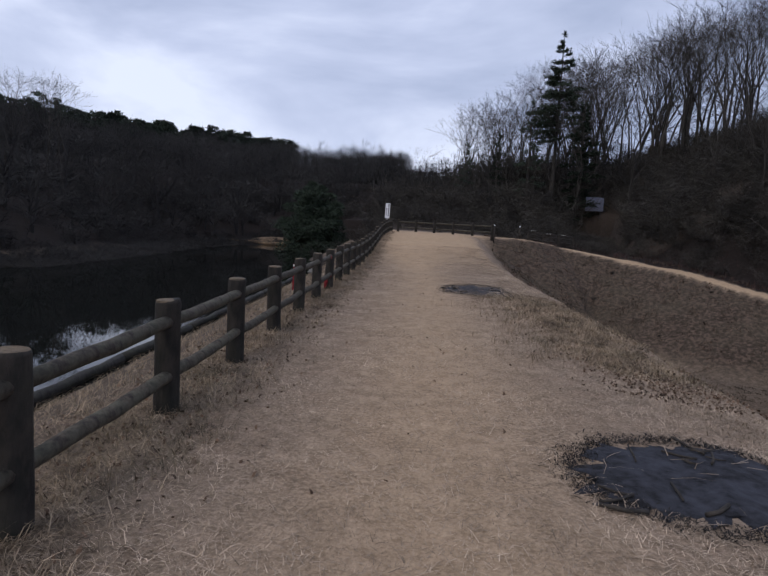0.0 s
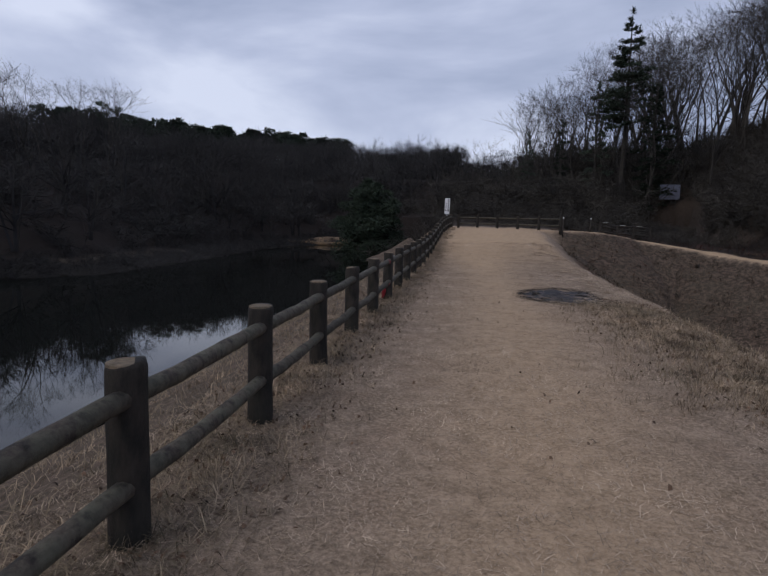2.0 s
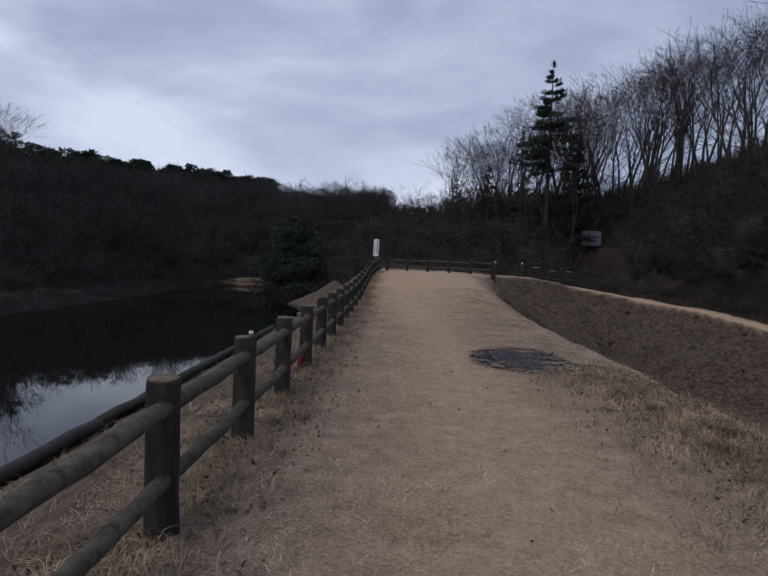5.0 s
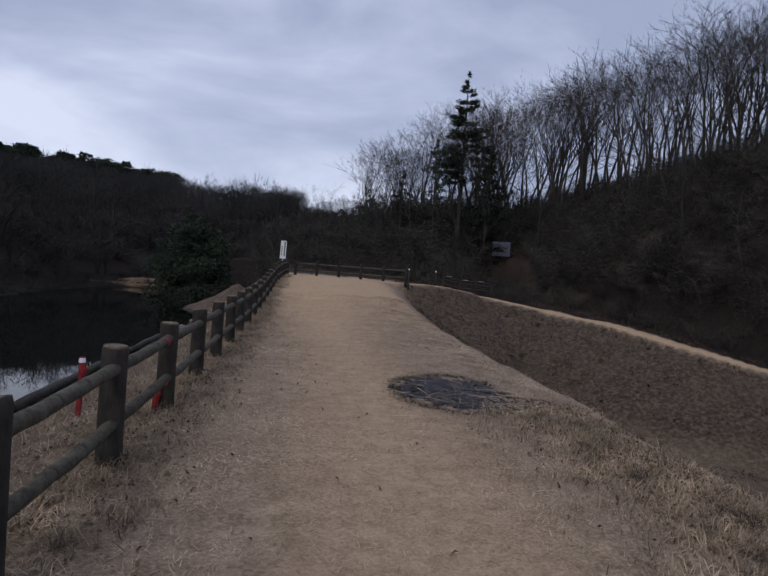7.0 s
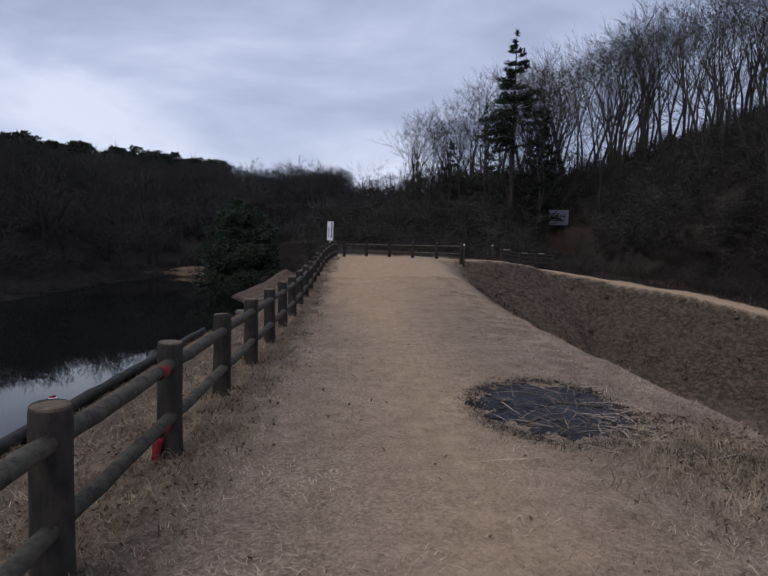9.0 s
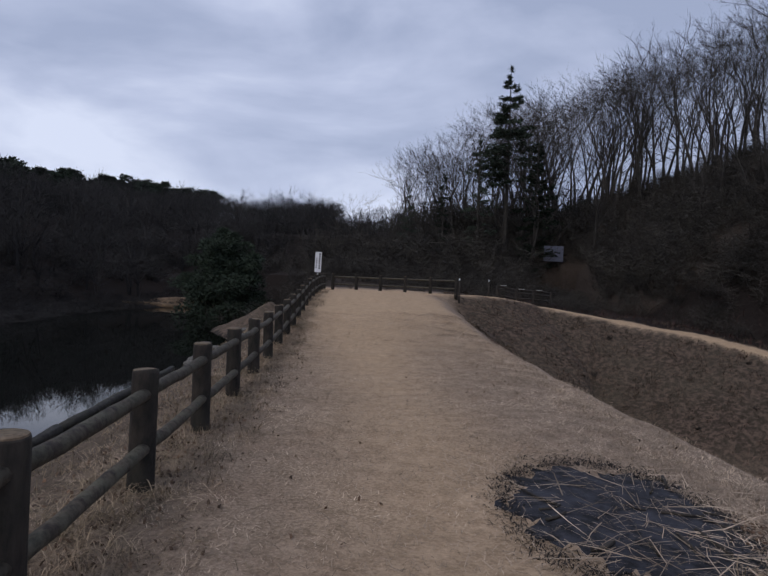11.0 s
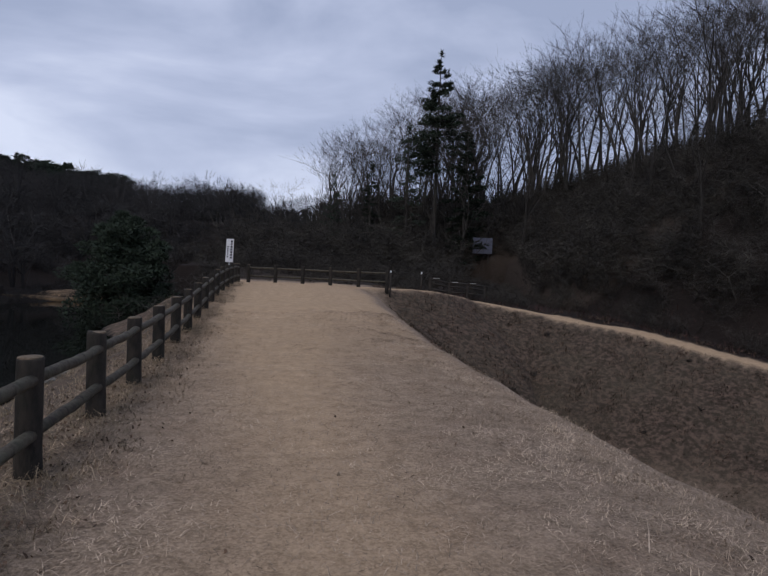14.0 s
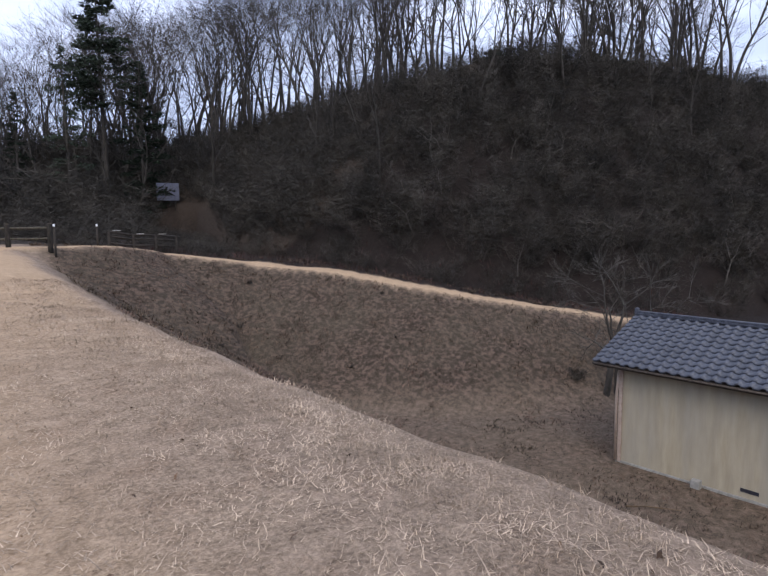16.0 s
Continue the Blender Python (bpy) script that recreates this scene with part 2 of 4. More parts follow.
def tube(V, F, pts, radii, sides, cap=False):
    """A tapered tube along pts, added to the lists V and F."""
    base = len(V)
    count = len(pts)
    for i, (p, r) in enumerate(zip(pts, radii)):
        d = (pts[min(i + 1, count - 1)] - pts[max(i - 1, 0)])
        d = d.normalized() if d.length > 1e-6 else Vector((0, 0, 1))
        a = d.orthogonal().normalized()
        c = d.cross(a)
        for s in range(sides):
            t = 2 * math.pi * s / sides
            V.append(p + (a * math.cos(t) + c * math.sin(t)) * r)
    for i in range(count - 1):
        for s in range(sides):
            s2 = (s + 1) % sides
            F.append((base + i * sides + s, base + i * sides + s2, base + (i + 1) * sides + s2, base + (i + 1) * sides + s))
    if cap:
        F.append(tuple(base + s for s in reversed(range(sides))))
        F.append(tuple(base + (count - 1) * sides + s for s in range(sides)))


# ------------------------------------------------------------------ the lie of the land
WATER_Z = -1.4
CREST_LEFT = -2.55
FOOT = [(90, 12, -6.0), (60, 20, -5.4), (40, 26, -4.4), (31, 29.5, -3.4), (25.5, 32.6, -2.2), (22.0, 36.0, -1.4), (19.6, 41.0, -0.6),
        (17.4, 46.0, 0.2), (19.3, 56.0, 1.5), (21.5, 64.0, 3.0), (13, 73.5, 3.4), (-2, 90, 4), (-16, 120, 5)][::-1]
LANE = [(-2.4, 41.6, 0.9), (3.4, 40.9, 0.9), (7.6, 42.0, 0.8), (10.6, 43.6, 0.35), (14.9, 42.0, -0.3), (18.0, 38.0, -0.8), (20.5, 33.6, -1.6), (23.9, 30.3, -2.4),
        (27.9, 27.6, -3.2), (36, 23.6, -4.2), (60, 15, -5.3), (95, 4, -6)]
SHORE = [(-60, -80), (-34, -30), (-26, 5), (-22, 18.2), (-20.4, 21.4), (-16.7, 26.3), (-16.6, 37), (-17.4, 48), (-15.5, 55), (-12.5, 61), (-9.5, 66)]


def along(points, X, Y):
    """Signed distance to a polyline (positive on its right) and the height interpolated along it."""
    best = np.full(X.shape, 1e9)
    sign = np.ones(X.shape)
    z = np.zeros(X.shape)
    for p, q in zip(points[:-1], points[1:]):
        dx, dy = q[0] - p[0], q[1] - p[1]
        u = np.clip(((X - p[0]) * dx + (Y - p[1]) * dy) / (dx * dx + dy * dy), 0, 1)
        d = np.hypot(X - p[0] - u * dx, Y - p[1] - u * dy)
        nearer = d < best
        best = np.where(nearer, d, best)
        sign = np.where(nearer, np.sign(dy * (X - p[0]) - dx * (Y - p[1]) + 1e-12), sign)
        if len(p) > 2:
            z = np.where(nearer, p[2] + u * (q[2] - p[2]), z)
    return best * sign, z


def step(a, b, v):
    u = np.clip((v - a) / (b - a), 0, 1)
    return u * u * (3 - 2 * u)


def waves(X, Y, size, seed):
    r = np.random.RandomState(seed)
    total = np.zeros(np.shape(X))
    for i in range(5):
        a, f, p = r.uniform(0, 6.28), (1 + 0.6 * i) / size, r.uniform(0, 6.28)
        total = total + np.sin(6.28 * f * (X * np.cos(a) + Y * np.sin(a)) + p) / (1 + 0.7 * i)
    return total / 2.2


def crest_z(Y):
    return 0.9 * step(20, 41, Y)


def brink_x(Y):
    return 3.05 + 0.15 * step(8, 20, Y) + 0.7 * step(25, 42, Y) ** 1.5 + 0.03 * np.sin(Y * 0.9) + 0.03 * np.sin(Y * 2.3)


def land(X, Y):
    """Ground height and the five zone masks at X, Y."""
    X, Y = np.asarray(X, float), np.asarray(Y, float)
    cz = crest_z(Y)
    bx = brink_x(Y)
    lane_d, lane_z = along(LANE, X, Y)
    foot_d, foot_z = along(FOOT, X, Y)
    shore_d, _ = along(SHORE, X, Y)
    lane_in = lane_d
    past = X - bx
    dam = cz - 0.14 * step(-1.2, 0.6, past) - np.where(past > 0, 0.16 * step(0, 1.2, past) + 0.60 * np.maximum(past - 0.5, 0), 0)
    dam = np.where(Y > 46, -9, dam)
    lane_side = lane_z - 0.10 * step(0.7, 1.2, lane_in) - 0.52 * np.maximum(lane_in - 1.0, 0)
    lane_side = np.where(lane_in > 0, lane_side, lane_z)
    floor_z = -5.25 - 0.012 * (X - 15) + 0.10 * waves(X, Y, 9, 3)
    basin = np.maximum(np.maximum(floor_z, dam), np.where(lane_in > -1.2, lane_side, -99))
    bank = cz - (cz + 1.5) / 3.0 * np.maximum(CREST_LEFT - X, 0)
    bank = np.maximum(bank, -2.6)
    e = np.maximum(-foot_d, 0)
    ridge = 10.4 + 4.6 * step(20, 44, X) - 1.2 * step(60, 100, Y)
    s = 1 - (1 - np.clip(e / 17, 0, 1)) ** 1.55
    hill_r = foot_z * (1 - s) + ridge * s + 0.05 * np.maximum(e - 17, 0) + 0.6 * step(2, 8, e) * waves(X, Y, 14, 5)
    d = np.maximum(-shore_d, 0)
    h = np.maximum(d - 4, 0)
    hill_l = WATER_Z - 0.02 + 0.06 * np.minimum(d, 4) + np.where(h < 16, 0.48 * h, 7.68 + 0.12 * np.minimum(h - 16, 90) + 0.01 * np.maximum(h - 106, 0)) + step(6, 30, h) * 0.8 * waves(X, Y, 45, 8)
    back_hill = 1.0 + 0.115 * np.maximum(Y - 62, 0) - 0.0003 * np.minimum(np.maximum(Y - 62, 0), 200) ** 2
    back_hill = np.where(Y > 55, np.minimum(back_hill, 18.5), -9)
    flat = 0.9 + 0.04 * np.maximum(Y - 42, 0)
    on_left = X < CREST_LEFT
    in_pond = (shore_d > 0) & on_left & (Y < 66)
    z = np.where(on_left, np.maximum(bank, -2.6), np.where(past > 0, basin, dam))
    beyond = (Y > 43.5) & (lane_in < -0.9) | (Y > 60)
    z = np.where((lane_in < -0.9) & (X > CREST_LEFT) & ((Y > 41) | (X > 8)), lane_z + 0.05 * np.maximum(-lane_in - 0.9, 0), z)
    z = np.where((foot_d < 0) & (X > -4), hill_r, z)
    z = np.where(on_left & (Y > 24), np.maximum(z, 0.10 - 0.52 * np.hypot(X + 4.4, (Y - 41) / 1.5) + 0.14 * waves(X, Y, 2.5, 4)), z)
    z = np.where(on_left & (shore_d <= 0), np.maximum(hill_l, np.where(Y > 60, back_hill * step(60, 75, Y) + hill_l * (1 - step(60, 75, Y)), -9)), z)
    z = np.where((Y > 70) & (foot_d >= 0) & (X > -12), np.maximum(z, back_hill), z)
    rim = (Y >= 66) & on_left
    z = np.where(rim & (shore_d > 0), np.maximum(back_hill, -1.0), z)
    crest = (past < 0.3) & (X > CREST_LEFT) & (Y < 43.5)
    middle = 0.3 + 0.5 * crest_z(Y)
    wheel = np.exp(-((X - 0.05 - 0.25 * np.sin(Y * 0.13)) / 1.0) ** 2)
    track = np.where(crest, np.clip(0.75 * wheel + 0.9 * step(17, 30, Y) * (1 - step(0.4, 1.5, np.abs(X - middle) - 2.2)), 0, 1), 0)
    lane_mask = (1 - step(0.75, 1.1, np.abs(lane_in))) * (X > 2)
    track = np.maximum(track, lane_mask)
    slope = np.where((past > 0) & (X > CREST_LEFT) & (foot_d > 0), step(0.6, 2.0, past) * (1 - lane_mask), 0)
    slope = np.where(on_left & (shore_d > 0), 0.85, slope)
    slope = np.where((X > CREST_LEFT - 0.3) & (X < -1.0) & (Y < 40), np.maximum(slope, 0.5 * (1 - step(-2.1, -1.25, X + 0.15 * np.sin(Y * 2.1)))), slope)
    slope = np.where((X > 8) & (foot_d > 0), slope * (1 - 0.28 * step(-4.4, -5.1, z)), slope)
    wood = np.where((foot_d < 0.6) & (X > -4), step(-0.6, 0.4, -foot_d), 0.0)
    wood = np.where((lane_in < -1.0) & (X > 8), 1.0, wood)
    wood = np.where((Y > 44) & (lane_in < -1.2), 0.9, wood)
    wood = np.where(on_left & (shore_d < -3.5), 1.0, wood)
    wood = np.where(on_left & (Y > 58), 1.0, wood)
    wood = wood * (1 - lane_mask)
    mud = np.where(on_left & (shore_d < 1) & (shore_d > -4.5) & (Y < 66), 1.0, 0.0)
    mud = np.where(on_left & (z < WATER_Z + 0.06), 1.0, mud)
    return z, track, slope, wood, mud


def ground_z(x, y):
    return float(land(np.array([x]), np.array([y]))[0][0])


def surface_z(X, Y):
    """The ground as it is built near the walk, with its small unevenness."""
    return land(X, Y)[0] + 0.014 * waves(X, Y, 1.3, 11) + 0.02 * waves(X, Y, 4, 12)


def build_ground():
    xs = np.unique(np.concatenate([np.linspace(-430, -62, 18), np.linspace(-60, -8, 40), np.linspace(-8, 8, 81), np.linspace(8.4, 34, 65),
                                   np.linspace(35, 62, 19), np.linspace(66, 430, 20)]))
    ys = np.unique(np.concatenate([np.linspace(-300, -8, 16), np.linspace(-7, 26, 133), np.linspace(26.4, 52, 65), np.linspace(53, 110, 39),
                                   np.linspace(114, 600, 40)]))
    X, Y = np.meshgrid(xs, ys)
    Z, track, slope, wood, mud = land(X, Y)
    near = (np.abs(X) < 10) & (Y < 30)
    Z = Z + np.where(near, 0.014 * waves(X, Y, 1.3, 11) + 0.02 * waves(X, Y, 4, 12), 0.05 * waves(X, Y, 5, 13))
    V = np.stack([X.ravel(), Y.ravel(), Z.ravel()], 1)
    w, h = len(xs), len(ys)
    idx = np.arange(w * h).reshape(h, w)
    F = np.stack([idx[:-1, :-1], idx[:-1, 1:], idx[1:, 1:], idx[1:, :-1]], -1).reshape(-1, 4)
    me = bpy.data.meshes.new("ground")
    me.from_pydata(V.tolist(), [], F.tolist())
    me.polygons.foreach_set("use_smooth", [True] * len(me.polygons))
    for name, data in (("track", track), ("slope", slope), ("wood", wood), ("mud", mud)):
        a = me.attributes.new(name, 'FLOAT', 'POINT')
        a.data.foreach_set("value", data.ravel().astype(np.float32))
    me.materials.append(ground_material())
    me.update()
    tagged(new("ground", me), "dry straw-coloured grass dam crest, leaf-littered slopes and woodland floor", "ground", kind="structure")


build_ground()
water_me = mesh_of("water", [(-110, -140, WATER_Z), (-5.2, -140, WATER_Z), (-5.2, 75, WATER_Z), (-110, 75, WATER_Z)], [(0, 1, 2, 3)], water_material())
tagged(new("water", water_me), "still dark pond reflecting bare trees and sky", "pond", kind="structure")

# ------------------------------------------------------------------ the log fence along the pond
SPACING = 1.705
FIRST = 4.2 - 3 * SPACING
FENCE_X = -1.92
POST_H = 0.88


def post_mesh(seed):
    r = random.Random(seed)
    V, F = [], []
    pts, rad = [], []
    for z, k in ((-0.3, 1.02), (0.0, 1.03), (0.2, 1.0), (0.45, 0.985), (0.7, 0.99), (POST_H - 0.02, 0.985), (POST_H, 0.94)):
        pts.append(Vector((r.uniform(-0.003, 0.003), r.uniform(-0.003, 0.003), z)))
        rad.append(0.095 * k)
    tube(V, F, pts, rad, 14, True)
    return mesh_of("post", V, F, BARK, True)


def cap_mesh(seed):
    r = random.Random(seed)
    V, F = [], []
    tube(V, F, [Vector((0, 0, POST_H - 0.01)), Vector((0, 0, POST_H + 0.003)), Vector((0, 0, POST_H + 0.008))], [0.088, 0.086, 0.070], 14, True)
    return mesh_of("cut_top", V, F, CUT)


def rail_mesh(seed, length, radius=0.048):
    r = random.Random(seed)
    V, F, pts, rad = [], [], [], []
    for i in range(9):
        u = i / 8
        pts.append(Vector((r.uniform(-0.005, 0.005), u * length, r.uniform(-0.005, 0.005) - 0.012 * math.sin(math.pi * u))))
        rad.append(radius * (1 + r.uniform(-0.06, 0.06)))
    tube(V, F, pts, rad, 10, True)
    return mesh_of("rail", V, F, RAIL, True)


POSTS = [post_mesh(i) for i in range(3)]
CAPS = [cap_mesh(i) for i in range(2)]
RAILS = [rail_mesh(i, SPACING) for i in range(4)]


def slanted(p, q):
    """Pose whose y axis runs from p to q, with its length scaled to the distance over SPACING."""
    v = Vector(q) - Vector(p)
    return Matrix.Translation(p) @ Vector((0, 1, 0)).rotation_difference(v.normalized()).to_matrix().to_4x4() @ Matrix.Diagonal((1, v.length / SPACING, 1, 1))


def log_fence(label, places, heights=(0.315, 0.722)):
    fence = thing("log_fence", label, "fence", pose(places[0][0], places[0][1], places[0][2]))
    o = Vector(places[0])
    r = random.Random(len(places))
    for i, p in enumerate(places):
        lean = pose(*(Vector(p) - o), r.uniform(-0.8, 0.8), r.uniform(-0.8, 0.8), r.uniform(0, 360))
        post = part("post", POSTS[i % 3], fence, m=lean)
        part("cut_top", CAPS[i % 2], post, "pale sawn post top")
        if i:
            for h in heights:
                a, b = Vector(places[i - 1]) - o + Vector((0.03, 0, h)), Vector(p) - o + Vector((0.03, 0, h + r.uniform(-0.01, 0.01)))
                part("rail", RAILS[r.randrange(4)], fence, m=slanted(a, b))
    return fence


line = []
for i in range(26):
    y = FIRST + i * SPACING
    x = FENCE_X + (0.03 * max(y - 33, 0))
    line.append((x, y, float(crest_z(np.array(y)))))
pond_fence = log_fence("dark weathered log fence with two round rails along the pond", line)
far_line = [(-1.2 + i * 1.32, 42.6 - 0.48 * i * (1 if i < 7 else 1), 0.9) for i in range(6)]
log_fence("dark log fence across the far end of the dam", far_line)

# red paint marks on the rails, beside the seventh post in view
mark_y = 4.2 + 5 * SPACING


def paint_band(y, z, width):
    V, F = [], []
    tube(V, F, [Vector((0, 0, 0)), Vector((0, width, 0))], [0.0515, 0.0515], 12)
    return part("paint_mark", mesh_of("paint_mark", V, F, RED, True), pond_fence, "red paint mark on a rail",
                Matrix.Translation(Vector((FENCE_X + 0.03, y, z)) - Vector(line[0])))


paint_band(mark_y - 0.34, 0.713, 0.13)
paint_band(mark_y - 0.36, 0.309, 0.13)

# red marker stakes behind the fence


def marker_stake(x, y, height, label):
    z = ground_z(x, y)
    stake = thing("marker_stake", label, "stake", pose(x, y, z - 0.02, 2, 2, 0))
    part("peg", box("peg", (-0.022, -0.022, -0.1), (0.022, 0.022, height), RED, 0.004), stake)
    V, F = [], []
    tube(V, F, [Vector((0, 0, height - 0.22)), Vector((0.02, 0, height - 0.1)), Vector((-0.01, 0.01, height + 0.03))], [0.028, 0.036, 0.022], 8, True)
    part("ribbon_head", mesh_of("ribbon_head", V, F, RED), stake, "bunched red and white tape")
    if height > 0.5:
        V, F = [], []
        tube(V, F, [Vector((0, 0, height - 0.02)), Vector((0, 0, height + 0.02))], [0.034, 0.028], 8, True)
        part("tape", mesh_of("tape", V, F, WHITE), stake, "white tape band")
    return stake


marker_stake(-2.68, 12.5, 0.58, "red-painted survey stake with tape behind the fence")
marker_stake(-1.99, mark_y - 0.11, 0.28, "short red survey peg beside a fence post")

# dark timber edging at the water


def edging():
    r = random.Random(4)
    thing_ob = thing("bank_edging", "dark wet timber edging along the pond bank", "edging", pose(-5.55, 0, -1.2))
    y = -8.0
    while y < 27:
        length = r.uniform(2.6, 3.6)
        for k, (dx, dz, rad) in enumerate(((0.0, -0.13, 0.105), (-0.03, -0.29, 0.09))):
            V, F, pts, rd = [], [], [], []
            for i in range(6):
                pts.append(Vector((dx + r.uniform(-0.02, 0.02), y + length * i / 5, dz + r.uniform(-0.015, 0.015))))
                rd.append(rad * r.uniform(0.85, 1.1))
            tube(V, F, pts, rd, 8, True)
            part("log", mesh_of("log", V, F, REVET, True), thing_ob)
        y += length + 0.02


edging()

# the tall sign on its pole


def pond_sign():
    x, y = -1.83, 37.2
    z = ground_z(x, y)
    sign = thing("warning_sign", "white warning sign with black lettering on a steel pole", "sign", pose(x, y, z, 0, 1.5, -6))
    V, F = [], []
    tube(V, F, [Vector((0, 0, -0.3)), Vector((0, 0, 2.75 - z))], [0.03, 0.03], 10, True)
    part("pole", mesh_of("pole", V, F, STEEL, True), sign)
    lo, hi = 1.80 - z, 2.74 - z
    board = part("board", box("board", (-0.15, -0.055, lo), (0.15, -0.034, hi), WHITE, 0.004), sign, "white painted sheet board")
    r = random.Random(2)
    for col, (cx, w, z0, z1) in enumerate(((0.07, 0.085, lo + 0.08, hi - 0.06), (-0.075, 0.055, lo + 0.10, hi - 0.30))):
        zz = z1
        while zz > z0 + 0.06:
            hgt = w * r.uniform(0.75, 0.95)
            part("lettering", box("lettering", (cx - w / 2, -0.0585, zz - hgt), (cx + w / 2 * r.uniform(0.7, 1.0), -0.0555, zz), INK, 0), board)
            zz -= hgt + 0.035


pond_sign()

# ------------------------------------------------------------------ trees


def limb(V, F, r, start, way, length, radius, sides, bend, lift, count):
    pts, rad = [start.copy()], [radius]
    d = way.normalized()
    for i in range(count):
        d = (d + Vector((r.uniform(-bend, bend), r.uniform(-bend, bend), r.uniform(-bend, bend) * 0.6 + lift))).normalized()
        pts.append(pts[-1] + d * (length / count))
        rad.append(max(radius * (1 - 0.85 * (i + 1) / count), 0.004))
    tube(V, F, pts, rad, sides)
    return pts, rad, d


def sliver(V, F, r, start, way, length, width):
    """One fine twig as a narrow blade of three corners."""
    d = way.normalized()
    o = d.cross(Vector((r.uniform(-1, 1), r.uniform(-1, 1), r.uniform(-1, 1)))).normalized() * (width * 0.5)
    i = len(V)
    V.extend([start - o, start + o, start + d * length])
    F.append((i, i + 1, i + 2))


def bare_tree(seed, height, first=0.4, spread=0.4, detail=4, trunk_r=None, twig_w=0.013, forks=(3, 3, 3), sway=0.13):
    """Trunk mesh and crown mesh of a leafless tree that forks again and again into fine twigs."""
    r = random.Random(seed)
    TV, TF, CV, CF = [], [], [], []
    tr = trunk_r or height * 0.0082
    shares = (first, 0.27, 0.20, 0.14)

    def grow(p, d, length, radius, level):
        V, F = (TV, TF) if level < 2 else (CV, CF)
        n = (7, 4, 3, 2)[level]
        pts, rad = [p.copy()], [radius]
        for i in range(n):
            lift = (0.04, 0.03, 0.015, 0.0)[level]
            d = (d + Vector((r.uniform(-sway, sway), r.uniform(-sway, sway), r.uniform(-sway, sway) * 0.5 + lift)) * (0.7 + 0.5 * level)).normalized()
            pts.append(pts[-1] + d * (length / n))
            rad.append(max(radius * (1 - 0.42 * (i + 1) / n), 0.006))
        tube(V, F, pts, rad, (7, 5, 3, 3)[level])
        if level == 3:
            for k in range(detail * 2):
                u = r.uniform(0.1, 1.0) * n
                j = min(int(u), n - 1)
                q = pts[j].lerp(pts[j + 1], u - j)
                w = (pts[j + 1] - pts[j]).normalized() + Vector((r.uniform(-0.9, 0.9), r.uniform(-0.9, 0.9), r.uniform(-0.25, 0.75)))
                ln = height * r.uniform(0.035, 0.085)
                sliver(V, F, r, q, w, ln, twig_w)
                sliver(V, F, r, q + w.normalized() * ln * 0.5, w + Vector((r.uniform(-0.8, 0.8), r.uniform(-0.8, 0.8), r.uniform(-0.3, 0.5))), ln * 0.7, twig_w * 0.7)
            return
        count = forks[level]
        turn = r.uniform(0, 6.28)
        a, c = d.orthogonal().normalized(), d.cross(d.orthogonal().normalized())
        for k in range(count):
            t = turn + 6.28 * k / count + r.uniform(-0.5, 0.5)
            sp = spread * r.uniform(0.5, 1.7) * (0.35 if k == 0 and level == 0 else 1) * (1 + 0.35 * level)
            way = d + (a * math.cos(t) + c * math.sin(t)) * sp
            grow(pts[-1], way.normalized(), height * shares[level + 1] * r.uniform(0.75, 1.2), rad[-1] * (0.85 if k == 0 else 0.62), level + 1)
        for k in range((2, 1, 1)[level]):
            u = r.uniform(0.5 if level == 0 else 0.25, 0.95) * n
            j = min(int(u), n - 1)
            t = r.uniform(0, 6.28)
            way = d * 0.8 + (a * math.cos(t) + c * math.sin(t)) * r.uniform(0.5, 1.0) * (0.5 + spread)
            grow(pts[j].lerp(pts[j + 1], u - j), way.normalized(), height * shares[min(level + 2, 3)] * r.uniform(0.7, 1.2), rad[j] * 0.38, min(level + 2, 3))
    grow(Vector((0, 0, -0.4)), Vector((r.uniform(-0.08, 0.08), r.uniform(-0.08, 0.08), 1)).normalized(), height * first + 0.4, tr * 1.2, 0)
    return (TV, TF), (CV, CF)


def tree_thing(parts, name, label, m, group=""):
    ob = thing(name, label, "tree", m, group)
    part("trunk", parts[0], ob)
    part("crown", parts[1], ob)
    return ob


